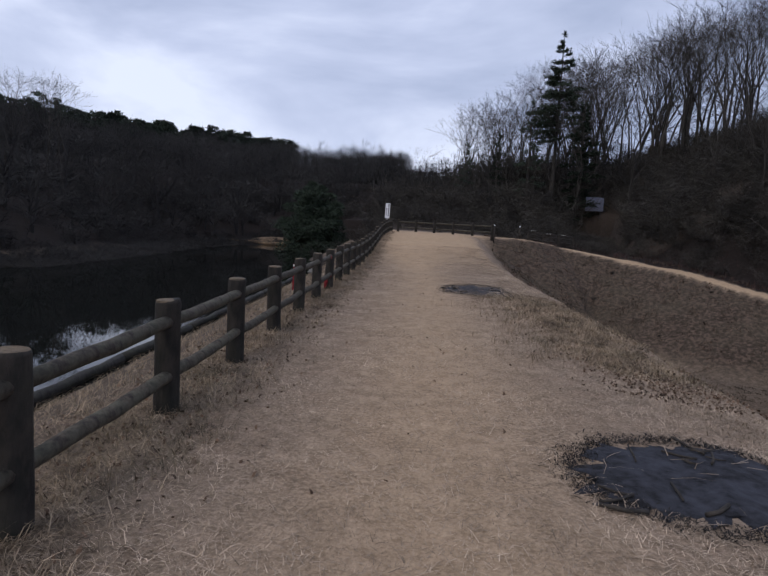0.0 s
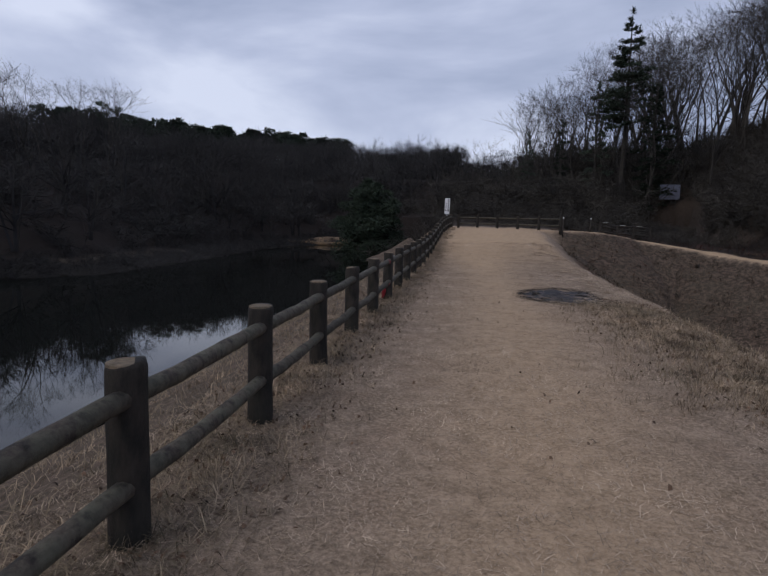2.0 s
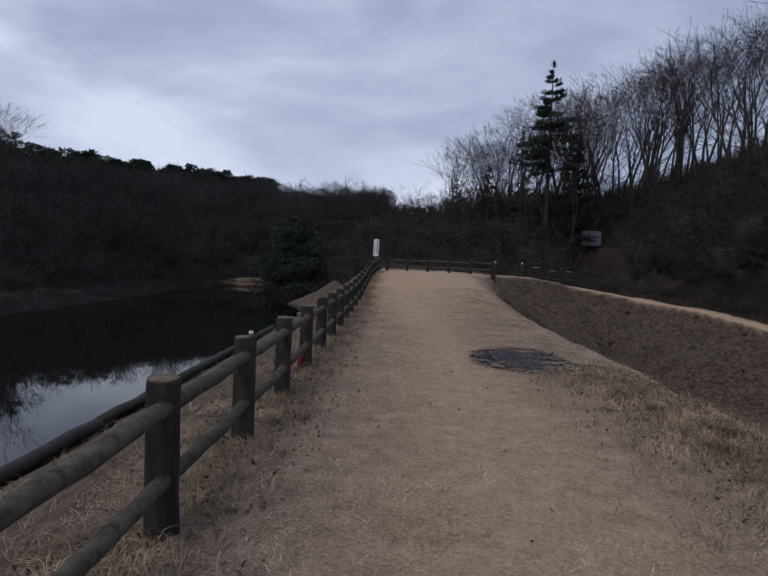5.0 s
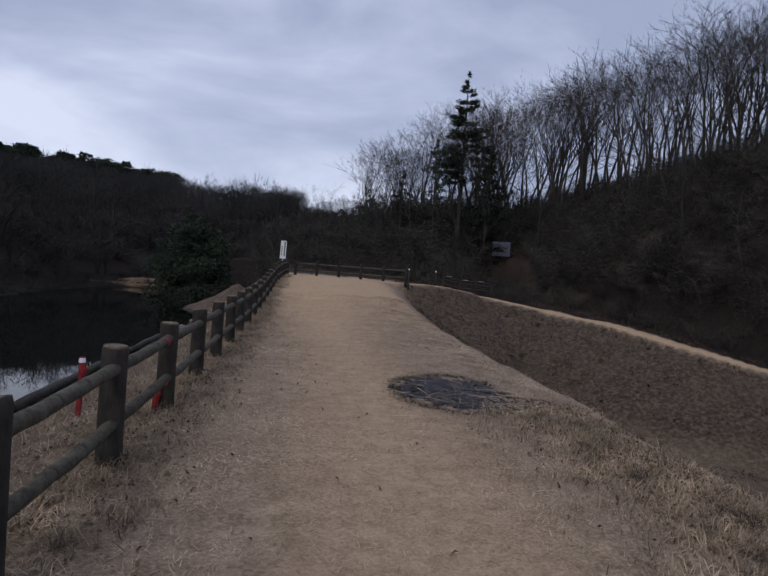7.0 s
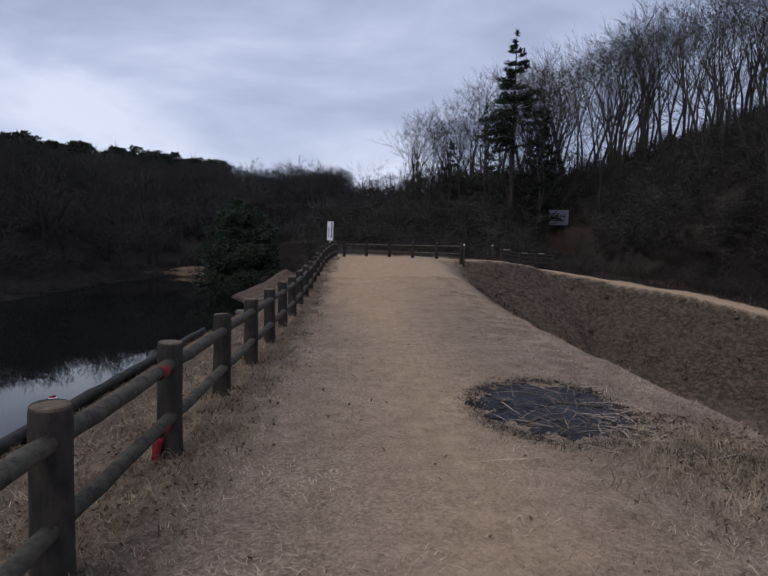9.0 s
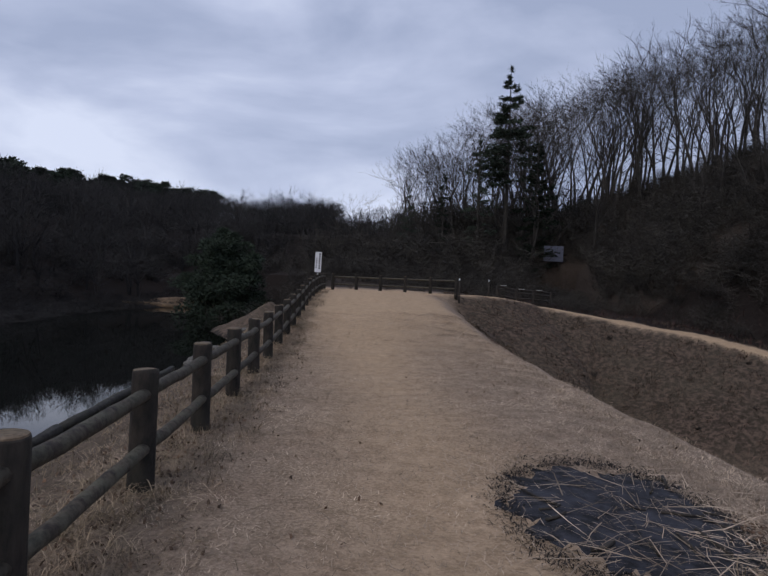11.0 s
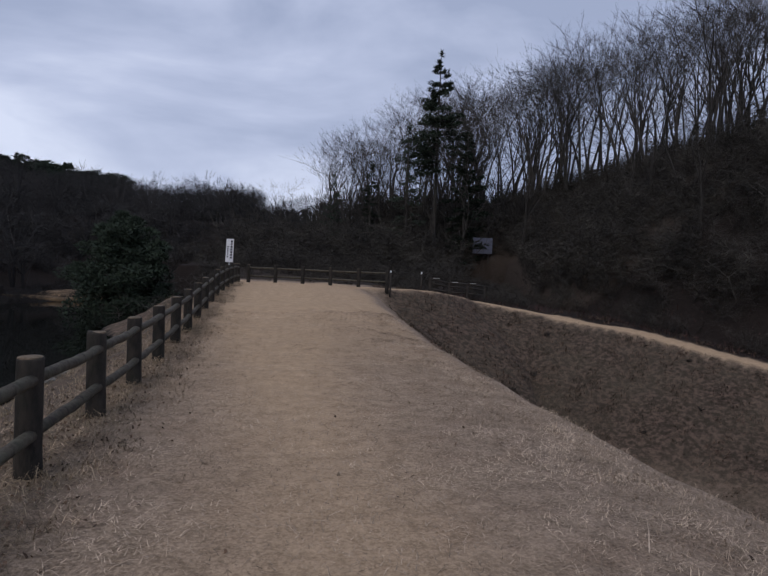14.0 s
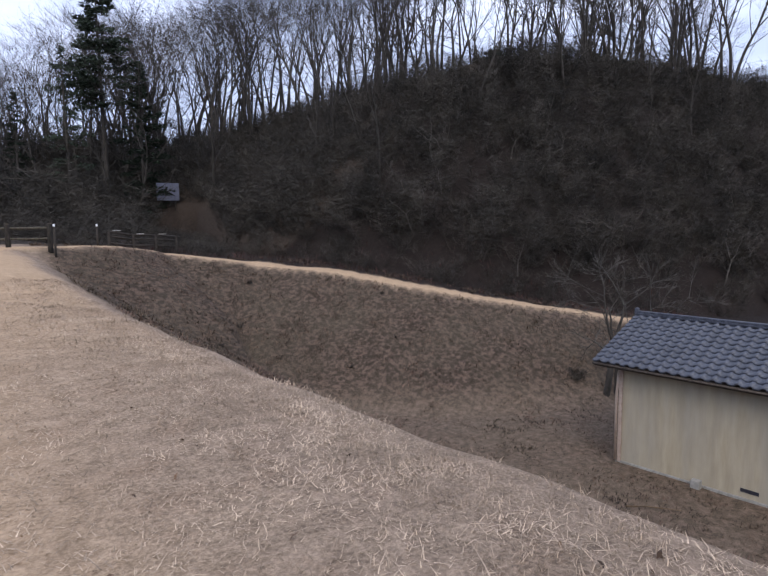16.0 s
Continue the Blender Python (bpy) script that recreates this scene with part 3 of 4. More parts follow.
def conifer(seed, height, clear, width, tiers, density, droop=0.1, clump=1.0):
    """Trunk and a crown of uneven boughs, each with many small needle sprays."""
    r = random.Random(seed)
    TV, TF, CV, CF = [], [], [], []
    tube(TV, TF, [Vector((0, 0, -0.5)), Vector((0.05, 0, height * 0.5)), Vector((0, 0.05, height))], [height * 0.011, height * 0.008, 0.02], 8)
    for t in range(tiers):
        u = (t + r.uniform(-0.3, 0.3)) / (tiers - 1)
        u = min(max(u, 0.0), 1.0)
        z = height * (clear + (0.985 - clear) * u)
        reach = width * min(1.0, 1.45 * (1 - u)) * (0.75 + 0.25 * min(1, 3 * u)) + 0.2
        for b in range(r.randint(3, 5)):
            a = r.uniform(0, 6.28)
            ln = reach * r.uniform(0.45, 1.1)
            d = Vector((math.cos(a), math.sin(a), r.uniform(-droop, 0.22)))
            s = Vector((0, 0, z + r.uniform(-0.3, 0.3)))
            tube(TV, TF, [s, s + d * ln * 0.5 + Vector((0, 0, -0.03 * ln)), s + d * ln], [0.035, 0.022, 0.008], 3)
            side = d.cross(Vector((0, 0, 1))).normalized()
            for k in range(int(density * ln) + 3):
                v = r.uniform(0.25, 1.05)
                c = s + d * ln * v + side * r.uniform(-0.34, 0.34) * ln * (1.1 - 0.6 * v) + Vector((0, 0, r.uniform(-0.12, 0.12) * clump))
                size = r.uniform(0.16, 0.36) * clump
                for q in range(3):
                    w = (d * 0.5 + Vector((r.uniform(-1, 1), r.uniform(-1, 1), r.uniform(-0.4, 0.5)))).normalized()
                    o = w.orthogonal().normalized() * size * 0.2
                    i0 = len(CV)
                    CV.extend([c - o, c + o, c + w * size])
                    CF.append((i0, i0 + 1, i0 + 2))
    return (TV, TF), (CV, CF)


def pine(seed, height, clear, width, pads, leaves, pad=1.0, leaf=0.42):
    """Trunk and a broad uneven crown of needle pads at the ends of crooked limbs."""
    r = random.Random(seed)
    TV, TF, CV, CF = [], [], [], []
    lean = Vector((r.uniform(-0.06, 0.06), r.uniform(-0.06, 0.06), 1)) * height
    tube(TV, TF, [Vector((0, 0, -0.5)), lean * 0.5 + Vector((r.uniform(-0.2, 0.2), 0, 0)), lean * 0.95], [height * 0.02, height * 0.014, 0.03], 7)
    for k in range(pads):
        u = (k + r.random()) / pads
        s = lean * (clear + (0.93 - clear) * u)
        a = k * 2.4 + r.uniform(-0.5, 0.5)
        reach = width * math.sqrt(max(1 - (1.5 * u - 0.5) ** 2, 0.04)) * r.uniform(0.35, 1.05)
        c = s + Vector((math.cos(a) * reach, math.sin(a) * reach, r.uniform(-0.03, 0.09) * height))
        tube(TV, TF, [s, s.lerp(c, 0.5) + Vector((0, 0, -0.12)), c], [0.05, 0.035, 0.012], 3)
        size = pad * r.uniform(0.6, 1.15) * (1.15 - 0.45 * u)
        for j in range(leaves):
            v = Vector((r.gauss(0, 1), r.gauss(0, 1), r.gauss(0, 1))).normalized() * r.random() ** 0.4
            p = c + Vector((v.x * size, v.y * size, v.z * size * 0.5))
            w = (v + Vector((r.uniform(-1, 1), r.uniform(-1, 1), r.uniform(-0.3, 0.9)))).normalized() * leaf * r.uniform(0.6, 1.2)
            o = w.orthogonal().normalized() * leaf * 0.24
            i = len(CV)
            CV.extend([p - o, p + o, p + w])
            CF.append((i, i + 1, i + 2))
    return (TV, TF), (CV, CF)


def meshes(parts, trunk_mat, crown_mat):
    (tv, tf), (cv, cf) = parts
    return mesh_of("trunk", tv, tf, trunk_mat, True), mesh_of("crown", cv, cf, crown_mat)


def scatter(name, models, places, mat, label, category):
    """Many copies of a few models, joined into one object of stuff."""
    vs, fs, base = [], [], 0
    arrays = [(np.array([tuple(v) for v in V]), np.array(F)) for V, F in models]
    for k, (x, y, z, turn, size, tall) in enumerate(places):
        A, F = arrays[k % len(arrays)]
        c, s = math.cos(turn) * size, math.sin(turn) * size
        vs.append(np.stack([A[:, 0] * c - A[:, 1] * s + x, A[:, 0] * s + A[:, 1] * c + y, A[:, 2] * size * tall + z], 1))
        fs.append(F + base)
        base += len(A)
    ob = new(name, quick_mesh(name, np.concatenate(vs), np.concatenate(fs), mat))
    return tagged(ob, label, category, kind="stuff")


rng = random.Random(21)
BARE = [meshes(bare_tree(30 + i, h, f, sp), TRUNK, TWIG) for i, (h, f, sp) in enumerate(((13.0, 0.36, 0.36), (12.0, 0.42, 0.44), (14.0, 0.44, 0.32), (11.0, 0.32, 0.48), (13.0, 0.46, 0.36), (12.5, 0.38, 0.40)))]
MODEL_TOP = [max(v.co.z for v in crown.vertices) for _, crown in BARE]


def in_sightline(x, y):
    """Strip along the camera's line to the notice board, kept low so it shows."""
    return 43 < y < 68 and abs((x - 13) * 21 - (y - 45) * 7.1) / 22.2 < 2.3


def skyline_top(x, y):
    """Height of the tree tops, fitted by bearing to the camera's skyline: low behind the dam, rising above the lane."""
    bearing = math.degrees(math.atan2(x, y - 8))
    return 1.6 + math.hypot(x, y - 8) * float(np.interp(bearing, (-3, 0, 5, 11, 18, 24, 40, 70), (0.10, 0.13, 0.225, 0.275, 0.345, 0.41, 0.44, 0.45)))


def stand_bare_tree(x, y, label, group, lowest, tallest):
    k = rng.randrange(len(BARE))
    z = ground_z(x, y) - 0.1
    tall = min(max((skyline_top(x, y) - z) * rng.uniform(0.74, 1.12), lowest), tallest)
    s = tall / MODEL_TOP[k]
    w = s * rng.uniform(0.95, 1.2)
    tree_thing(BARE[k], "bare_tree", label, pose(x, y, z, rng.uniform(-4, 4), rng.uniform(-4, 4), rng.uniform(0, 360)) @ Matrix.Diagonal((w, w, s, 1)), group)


def before_board(x, y):
    """Ground in front of the notice board, left bare so the camera sees the panel."""
    return math.hypot(x - 19.2, y - 63.2) < 3.2


def ridge_woods():
    """Bare trees on the hill above the lane, denser towards the ridge."""
    made = 0
    for i in range(6000):
        x, y = rng.uniform(0, 85), rng.uniform(14, 92)
        e = -float(along(FOOT, np.array([x]), np.array([y]))[0][0])
        if e < 4 or e > 30 or (e < 10 and rng.random() < 0.85) or x > 20 + 1.3 * y or in_sightline(x, y):
            continue
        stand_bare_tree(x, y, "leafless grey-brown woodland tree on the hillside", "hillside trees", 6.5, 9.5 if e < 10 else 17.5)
        made += 1
        if made >= 225:
            break


ridge_woods()


def shrub_model(seed, height, stems, twigs, width=0.022):
    """A leafless shrub of crooked stems and many fine twigs, all of three-cornered faces."""
    r = random.Random(seed)
    V, F = [], []
    for s in range(stems):
        a = r.uniform(0, 6.28)
        p = Vector((math.cos(a), math.sin(a), 0)) * r.uniform(0, height * 0.3) + Vector((0, 0, -0.15))
        d = Vector((math.cos(a) * 0.6, math.sin(a) * 0.6, 1.0)).normalized()
        step_len = height * r.uniform(0.5, 1.0) / 3
        for j in range(3):
            sliver(V, F, r, p, d, step_len * 1.25, width * (1.8 - 0.4 * j))
            for t in range(twigs):
                q = p + d * step_len * r.random()
                w = Vector((r.uniform(-1, 1), r.uniform(-1, 1), r.uniform(-0.35, 0.8)))
                sliver(V, F, r, q, w, height * r.uniform(0.12, 0.36), width * r.uniform(0.6, 1.1))
            p = p + d * step_len
            d = (d + Vector((r.uniform(-0.35, 0.35), r.uniform(-0.35, 0.35), 0.0))).normalized()
    return V, F


def hill_brush():
    places = []
    while len(places) < 2100:
        x, y = rng.uniform(-4, 70), rng.uniform(12, 82)
        e = -float(along(FOOT, np.array([x]), np.array([y]))[0][0])
        if before_board(x, y) or not -0.6 < e < 19 or (e > 14 and rng.random() < 0.5):
            continue
        places.append((x, y, ground_z(x, y), rng.uniform(0, 6.28), rng.uniform(0.7, 1.4) * (0.35 if in_sightline(x, y) else 0.55 if e < 1.2 else 0.8 if e > 14 else 1), rng.uniform(0.8, 1.2)))
    while len(places) < 2300:
        x, y = rng.uniform(11, 23), rng.uniform(44, 68)
        if in_sightline(x, y) and not before_board(x, y):
            places.append((x, y, ground_z(x, y), rng.uniform(0, 6.28), rng.uniform(0.25, 0.45), rng.uniform(0.6, 1.0)))
    scatter("hillside_brush", [shrub_model(60 + i, 2.5, 7, 13, 0.026) for i in range(6)], places, BRUSH, "dense leafless brush covering the hillside", "brush")
    edge = []
    while len(edge) < 330:
        x, y = rng.uniform(-9, 16), rng.uniform(43.5, 75)
        if x < -2 and y < 48 or before_board(x, y):
            continue
        edge.append((x, y, ground_z(x, y), rng.uniform(0, 6.28), rng.uniform(0.6, 1.3) * (0.35 if in_sightline(x, y) else 0.5 if y < 47 else 1), rng.uniform(0.8, 1.2)))
    while len(edge) < 640:
        x, y = rng.uniform(-3, 19), rng.uniform(62, 88)
        if in_sightline(x, y) or before_board(x, y):
            continue
        edge.append((x, y, ground_z(x, y), rng.uniform(0, 6.28), rng.uniform(1.4, 2.5), rng.uniform(0.9, 1.2)))
    scatter("thicket", [shrub_model(80 + i, 2.4, 7, 13, 0.026) for i in range(4)], edge, BRUSH, "tangled leafless thicket behind the far fence", "brush")


hill_brush()


def far_woods():
    """Bare woods on the hill across the pond and behind the dam."""
    models = []
    for i in range(7):
        r = random.Random(300 + i)
        V, F = [], []
        tall, wide = r.uniform(5.2, 7.2), r.uniform(2.0, 3.0)
        for k in range(3):
            a = r.uniform(0, 6.28)
            d = Vector((math.cos(a) * 0.12 * k, math.sin(a) * 0.12 * k, 1))
            sliver(V, F, r, Vector((0, 0, -0.3)), d, tall * 0.92, 0.24)
            sliver(V, F, r, Vector((0, 0, tall * 0.3)), d + Vector((math.cos(a) * 0.5, math.sin(a) * 0.5, 0)), tall * 0.55, 0.12)
        for k in range(15):
            a, e = r.uniform(0, 6.28), r.uniform(-0.25, 1.45)
            c = Vector((math.cos(a) * math.cos(e) * wide, math.sin(a) * math.cos(e) * wide, tall * (0.55 + 0.36 * math.sin(e)))) * r.uniform(0.72, 1.0)
            root = Vector((0, 0, tall * r.uniform(0.25, 0.5)))
            sliver(V, F, r, root, c - root, (c - root).length * 1.05, 0.075)
            for t in range(19):
                v = Vector((r.gauss(0, 1), r.gauss(0, 1), r.gauss(0, 1))).normalized()
                q = c + v * r.random() * 0.75
                sliver(V, F, r, q, (c - root).normalized() * 0.8 + v + Vector((0, 0, 0.3)), r.uniform(0.5, 1.15), r.uniform(0.028, 0.055))
        models.append((V, F))
    places = []
    while len(places) < 1900:
        x, y = rng.uniform(-190, 30), rng.uniform(-30, 300)
        d = float(along(SHORE, np.array([x]), np.array([y]))[0][0])
        left = x < -9 and -120 < d < -4.5
        behind = 68 < y < 250 and -40 < x < 26
        if not (left or behind):
            continue
        if (d < -75 or y > 150) and rng.random() < 0.45:
            continue
        places.append((x, y, ground_z(x, y) - 0.3, rng.uniform(0, 6.28), rng.uniform(0.6, 1.1), rng.uniform(0.8, 1.1)))
    for i in range(330):
        u = rng.random()
        x, y = -96 + 56 * u + rng.uniform(-7, 7), 119 + 70 * u + rng.uniform(-14, 8)
        places.append((x, y, ground_z(x, y) - 1.2, rng.uniform(0, 6.28), rng.uniform(0.45, 0.75), rng.uniform(0.8, 1.0)))
    scatter("far_woods", models, places, FARWOOD, "grey leafless woods covering the hills round the pond", "woods")
    shrubs = []
    while len(shrubs) < 1300:
        x, y = rng.uniform(-75, -8), rng.uniform(-20, 110)
        d = float(along(SHORE, np.array([x]), np.array([y]))[0][0])
        if not -38 < d < -1.2:
            continue
        shrubs.append((x, y, ground_z(x, y) - 0.1, rng.uniform(0, 6.28), rng.uniform(0.7, 1.5) * (0.35 if d > -4.2 else 1), rng.uniform(0.7, 1.1)))
    while len(shrubs) < 2000:
        x, y = rng.uniform(-45, -8), rng.uniform(0, 70)
        d = float(along(SHORE, np.array([x]), np.array([y]))[0][0])
        if not -5 < d < -0.2:
            continue
        shrubs.append((x, y, ground_z(x, y) - 0.05, rng.uniform(0, 6.28), rng.uniform(0.25, 0.5), rng.uniform(0.5, 1.0)))
    scatter("shore_brush", [shrub_model(140 + i, 2.6, 7, 12, 0.035) for i in range(4)], shrubs, FARWOOD, "pale leafless brush above the far shore", "brush")


far_woods()


def brow_trees():
    """Taller bare trees on the hill brow across the pond, sized by bearing to fit the camera's skyline."""
    for i in range(30):
        bearing = -radians(33 + 34 * (i + rng.random()) / 30)
        dist = rng.uniform(43, 56) + (10 if bearing > -radians(40) else 0)
        x, y = dist * math.sin(bearing), 3.5 + dist * math.cos(bearing)
        z = ground_z(x, y) - 0.2
        k = rng.randrange(len(BARE))
        size = (1.6 + dist * (rng.uniform(0.185, 0.22) if bearing > -radians(50) else rng.uniform(0.165, 0.195)) - z) / MODEL_TOP[k]
        tree_thing(BARE[k], "bare_tree", "leafless tree on the brow across the pond", pose(x, y, z, 0, 0, rng.uniform(0, 360)) @ Matrix.Diagonal((size * 1.25, size * 1.25, size, 1)), "brow trees")


brow_trees()

# ------------------------------------------------------------------ evergreens


def evergreens():
    big = meshes(conifer(7, 19.8, 0.47, 3.15, 17, 24, 0.12, 1.15), TRUNK, NEEDLE)
    slim = meshes(conifer(8, 12.0, 0.3, 1.6, 15, 7, 0.25), TRUNK, NEEDLE)
    low = meshes(conifer(9, 9.0, 0.12, 1.7, 16, 14, 0.2), TRUNK, NEEDLE)
    bush = meshes(pine(10, 6.2, 0.12, 2.5, 95, 260, 0.85, 0.22), TRUNK, NEEDLE)
    ridge_pine = [meshes(pine(11 + i, 8.0, 0.3, 2.6, 24, 60, 1.15, 0.6), TRUNK, NEEDLE) for i in range(4)]
    umbrella = meshes(pine(17, 7.0, 0.55, 2.4, 12, 60, 0.8, 0.4), TRUNK, NEEDLE)

    def stand(parts, x, y, top, own, label, group=""):
        z = ground_z(x, y) - 0.1
        k = (top - z) / own
        tree_thing(parts, "evergreen_tree", label, pose(x, y, z, 0, 0, rng.uniform(0, 360)) @ Matrix.Diagonal((max(k, 0.8), max(k, 0.8), k, 1)), group)
    stand(big, 15.84, 68.5, 23.96, 19.8, "tall dark fir with tiered boughs above bare woods")
    stand(low, 18.3, 66.5, 15.6, 9.0, "dark young fir at the foot of a taller one")
    for x, y, top in ((13.0, 69, 16.6), (9.6, 70.5, 12.8), (6.0, 71, 11.6)):
        stand(slim, x, y, top, 12.0, "thin ragged evergreen among bare trees", "ragged evergreens")
    stand(bush, -9.0, 51.0, 4.4, 6.2, "broad dark evergreen beside the pond")
    for x, y, top in ((-13.3, 90, 9.2), (-9.4, 92, 9.0)):
        stand(low, x, y, top, 9.0, "small dark evergreen in the grey woods")
    r = random.Random(5)
    for i in range(84):
        u = i / 83
        x, y = -93 + 50 * u + r.uniform(-5, 5), 122 + 64 * u + r.uniform(-9, 5)
        tree_thing(ridge_pine[i % 4], "pine_tree", "black-green pine on the far ridge",
                   pose(x, y, ground_z(x, y) - 0.3, 0, 0, r.uniform(0, 360)) @ Matrix.Diagonal((1.1, 1.1, r.uniform(0.8, 1.12), 1)), "ridge pines")
    for x, y, top in ((-40.2, 61.3, 13.6), (-41.6, 59.6, 12.6), (-50.6, 90.0, 16.6), (-46.5, 93.0, 16.2), (-55.0, 84.0, 16.0), (-36.5, 33.5, 9.4)):
        stand(umbrella, x, y, top, 7.0, "spreading pine standing above bare woods", "spreading pines")
    for i in range(26):
        bearing = radians(50 + 26 * (i + r.random()) / 26)
        for dist in range(40, 95):
            x, y = dist * math.sin(bearing), 14 + dist * math.cos(bearing)
            if -float(along(FOOT, np.array([x]), np.array([y]))[0][0]) > 17:
                break
        tree_thing(ridge_pine[i % 4], "evergreen_shrub", "low olive-green evergreen shrub on the ridge",
                   pose(x, y, ground_z(x, y) - 2.3, 0, 0, r.uniform(0, 360)) @ Matrix.Diagonal((0.62, 0.62, r.uniform(0.30, 0.4), 1)), "ridge shrubs")


evergreens()


def foot_woods():
    """Bare trees at the back of the dam, between the far fence and the hills."""
    made = 0
    while made < 44:
        x, y = rng.uniform(-4, 22), rng.uniform(60, 90)
        e = -float(along(FOOT, np.array([x]), np.array([y]))[0][0])
        if not -2 < e < 10 or in_sightline(x, y):
            continue
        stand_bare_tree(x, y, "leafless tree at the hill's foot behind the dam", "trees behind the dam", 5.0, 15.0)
        made += 1


foot_woods()

PALE = material("pale_twigs", (0.030, 0.027, 0.024), (0.12, 0.11, 0.097), 1.5, 0.95, 0.0, by_object=0.4)
SAPLINGS = [meshes(bare_tree(90 + i, 5.0, 0.3, 0.9, 2, trunk_r=0.045, twig_w=0.018, forks=(2, 2, 2), sway=0.25), PALE, PALE) for i in range(3)]


def slope_saplings():
    made = 0
    while made < 70:
        x, y = rng.uniform(12, 60), rng.uniform(22, 70)
        e = -float(along(FOOT, np.array([x]), np.array([y]))[0][0])
        if not 0.5 < e < 11 or in_sightline(x, y) or before_board(x, y):
            continue
        k = rng.uniform(0.5, 1.1)
        tree_thing(SAPLINGS[made % 3], "sapling", "crooked pale-barked sapling in dark hillside brush",
                   pose(x, y, ground_z(x, y), rng.uniform(-28, 28), rng.uniform(-28, 28), rng.uniform(0, 360)) @ Matrix.Diagonal((k, k, k, 1)), "hillside saplings")
        made += 1


slope_saplings()

bushes = [mesh_of("dead_bush", *shrub_model(170 + i, 0.6, 26, 14, 0.012), BRUSH) for i in range(2)]
for k, (x, y, s) in enumerate(((11.83, 37.44, 0.62), (13.71, 39.82, 0.5), (14.03, 32.46, 0.4), (16.48, 32.37, 0.4), (20.83, 26.45, 1.2), (9.6, 34.5, 0.3), (17.9, 34.9, 0.35))):
    thing("dead_bush", "dark leafless bush on the hollow's slope", "bush", pose(x, y, ground_z(x, y), 0, 0, 70 * k) @ Matrix.Diagonal((s, s, s, 1)), "slope bushes", data=bushes[k % 2])

BV, BF = [], []
br = random.Random(6)
bp0, bp1 = Vector((-0.9, 0.25, 0.05)), Vector((0.9, -0.25, 0.06))
tube(BV, BF, [bp0, bp0.lerp(bp1, 0.4) + Vector((0, 0.05, 0.03)), bp1], [0.03, 0.026, 0.012], 6, True)
for u in (0.15, 0.35, 0.6):
    limb(BV, BF, br, bp0.lerp(bp1, u), Vector((0.5, 0.9 - u, 0.3)), 0.45, 0.012, 4, 0.2, 0, 2)
thing("fallen_branch", "pale fallen branch lying beside the storehouse", "branch", pose(13.6, 20.35, ground_z(13.6, 20.35) + 0.02, 0, 0, -38) @ Matrix.Diagonal((0.65, 0.65, 0.65, 1)), data=mesh_of("fallen_branch", BV, BF, DRIFT, True))

# the small crooked tree beside the storehouse
crook = bare_tree(78, 7.6, 0.26, 0.85, 5, trunk_r=0.12, twig_w=0.022, forks=(3, 3, 3), sway=0.18)
LICHEN = material("lichened_twigs", (0.03, 0.027, 0.024), (0.105, 0.098, 0.088), 2, 0.95, 0.0)
fruit = tree_thing(meshes(crook, TRUNK, LICHEN), "fruit_tree", "small leafless fruit tree beside the storehouse", pose(20.95, 25.3, ground_z(20.95, 25.3), 4, -3, 40))

stem_t, stem_c = meshes(bare_tree(79, 6.6, 0.26, 0.85, 5, trunk_r=0.09, twig_w=0.022, forks=(3, 2, 3), sway=0.18), TRUNK, LICHEN)
part("second_stem", stem_t, fruit, m=pose(0.25, -0.35, 0.1, 9, 12, 80))
part("second_crown", stem_c, fruit, m=pose(0.25, -0.35, 0.1, 9, 12, 80))

# ------------------------------------------------------------------ the storehouse below the dam
HUT_Z = -5.2
EAVE_X, EAVE_Z, RIDGE_X, RIDGE_Z = 15.15, -2.27, 17.75, -1.27
HUT_Y0, HUT_Y1 = 14.6, 22.3


def tile_mesh(name="tile"):
    """One wavy clay pantile, its lower edge at y = 0, lying along +y."""
    prof = [(-0.135, 0.0), (-0.09, -0.016), (-0.04, -0.020), (0.0, -0.008), (0.045, 0.030), (0.09, 0.040), (0.135, 0.008)]
    V, F = [], []
    for y, dz in ((0.0, 0.040), (0.30, 0.0)):
        for x, z in prof:
            V.append((x, y, z + dz))
    n = len(prof)
    for x, z in prof:
        V.append((x, 0.012, z - 0.004))
    for i in range(n - 1):
        F.append((i, i + 1, n + i + 1, n + i))
        F.append((2 * n + i, 2 * n + i + 1, i + 1, i))
    return V, F


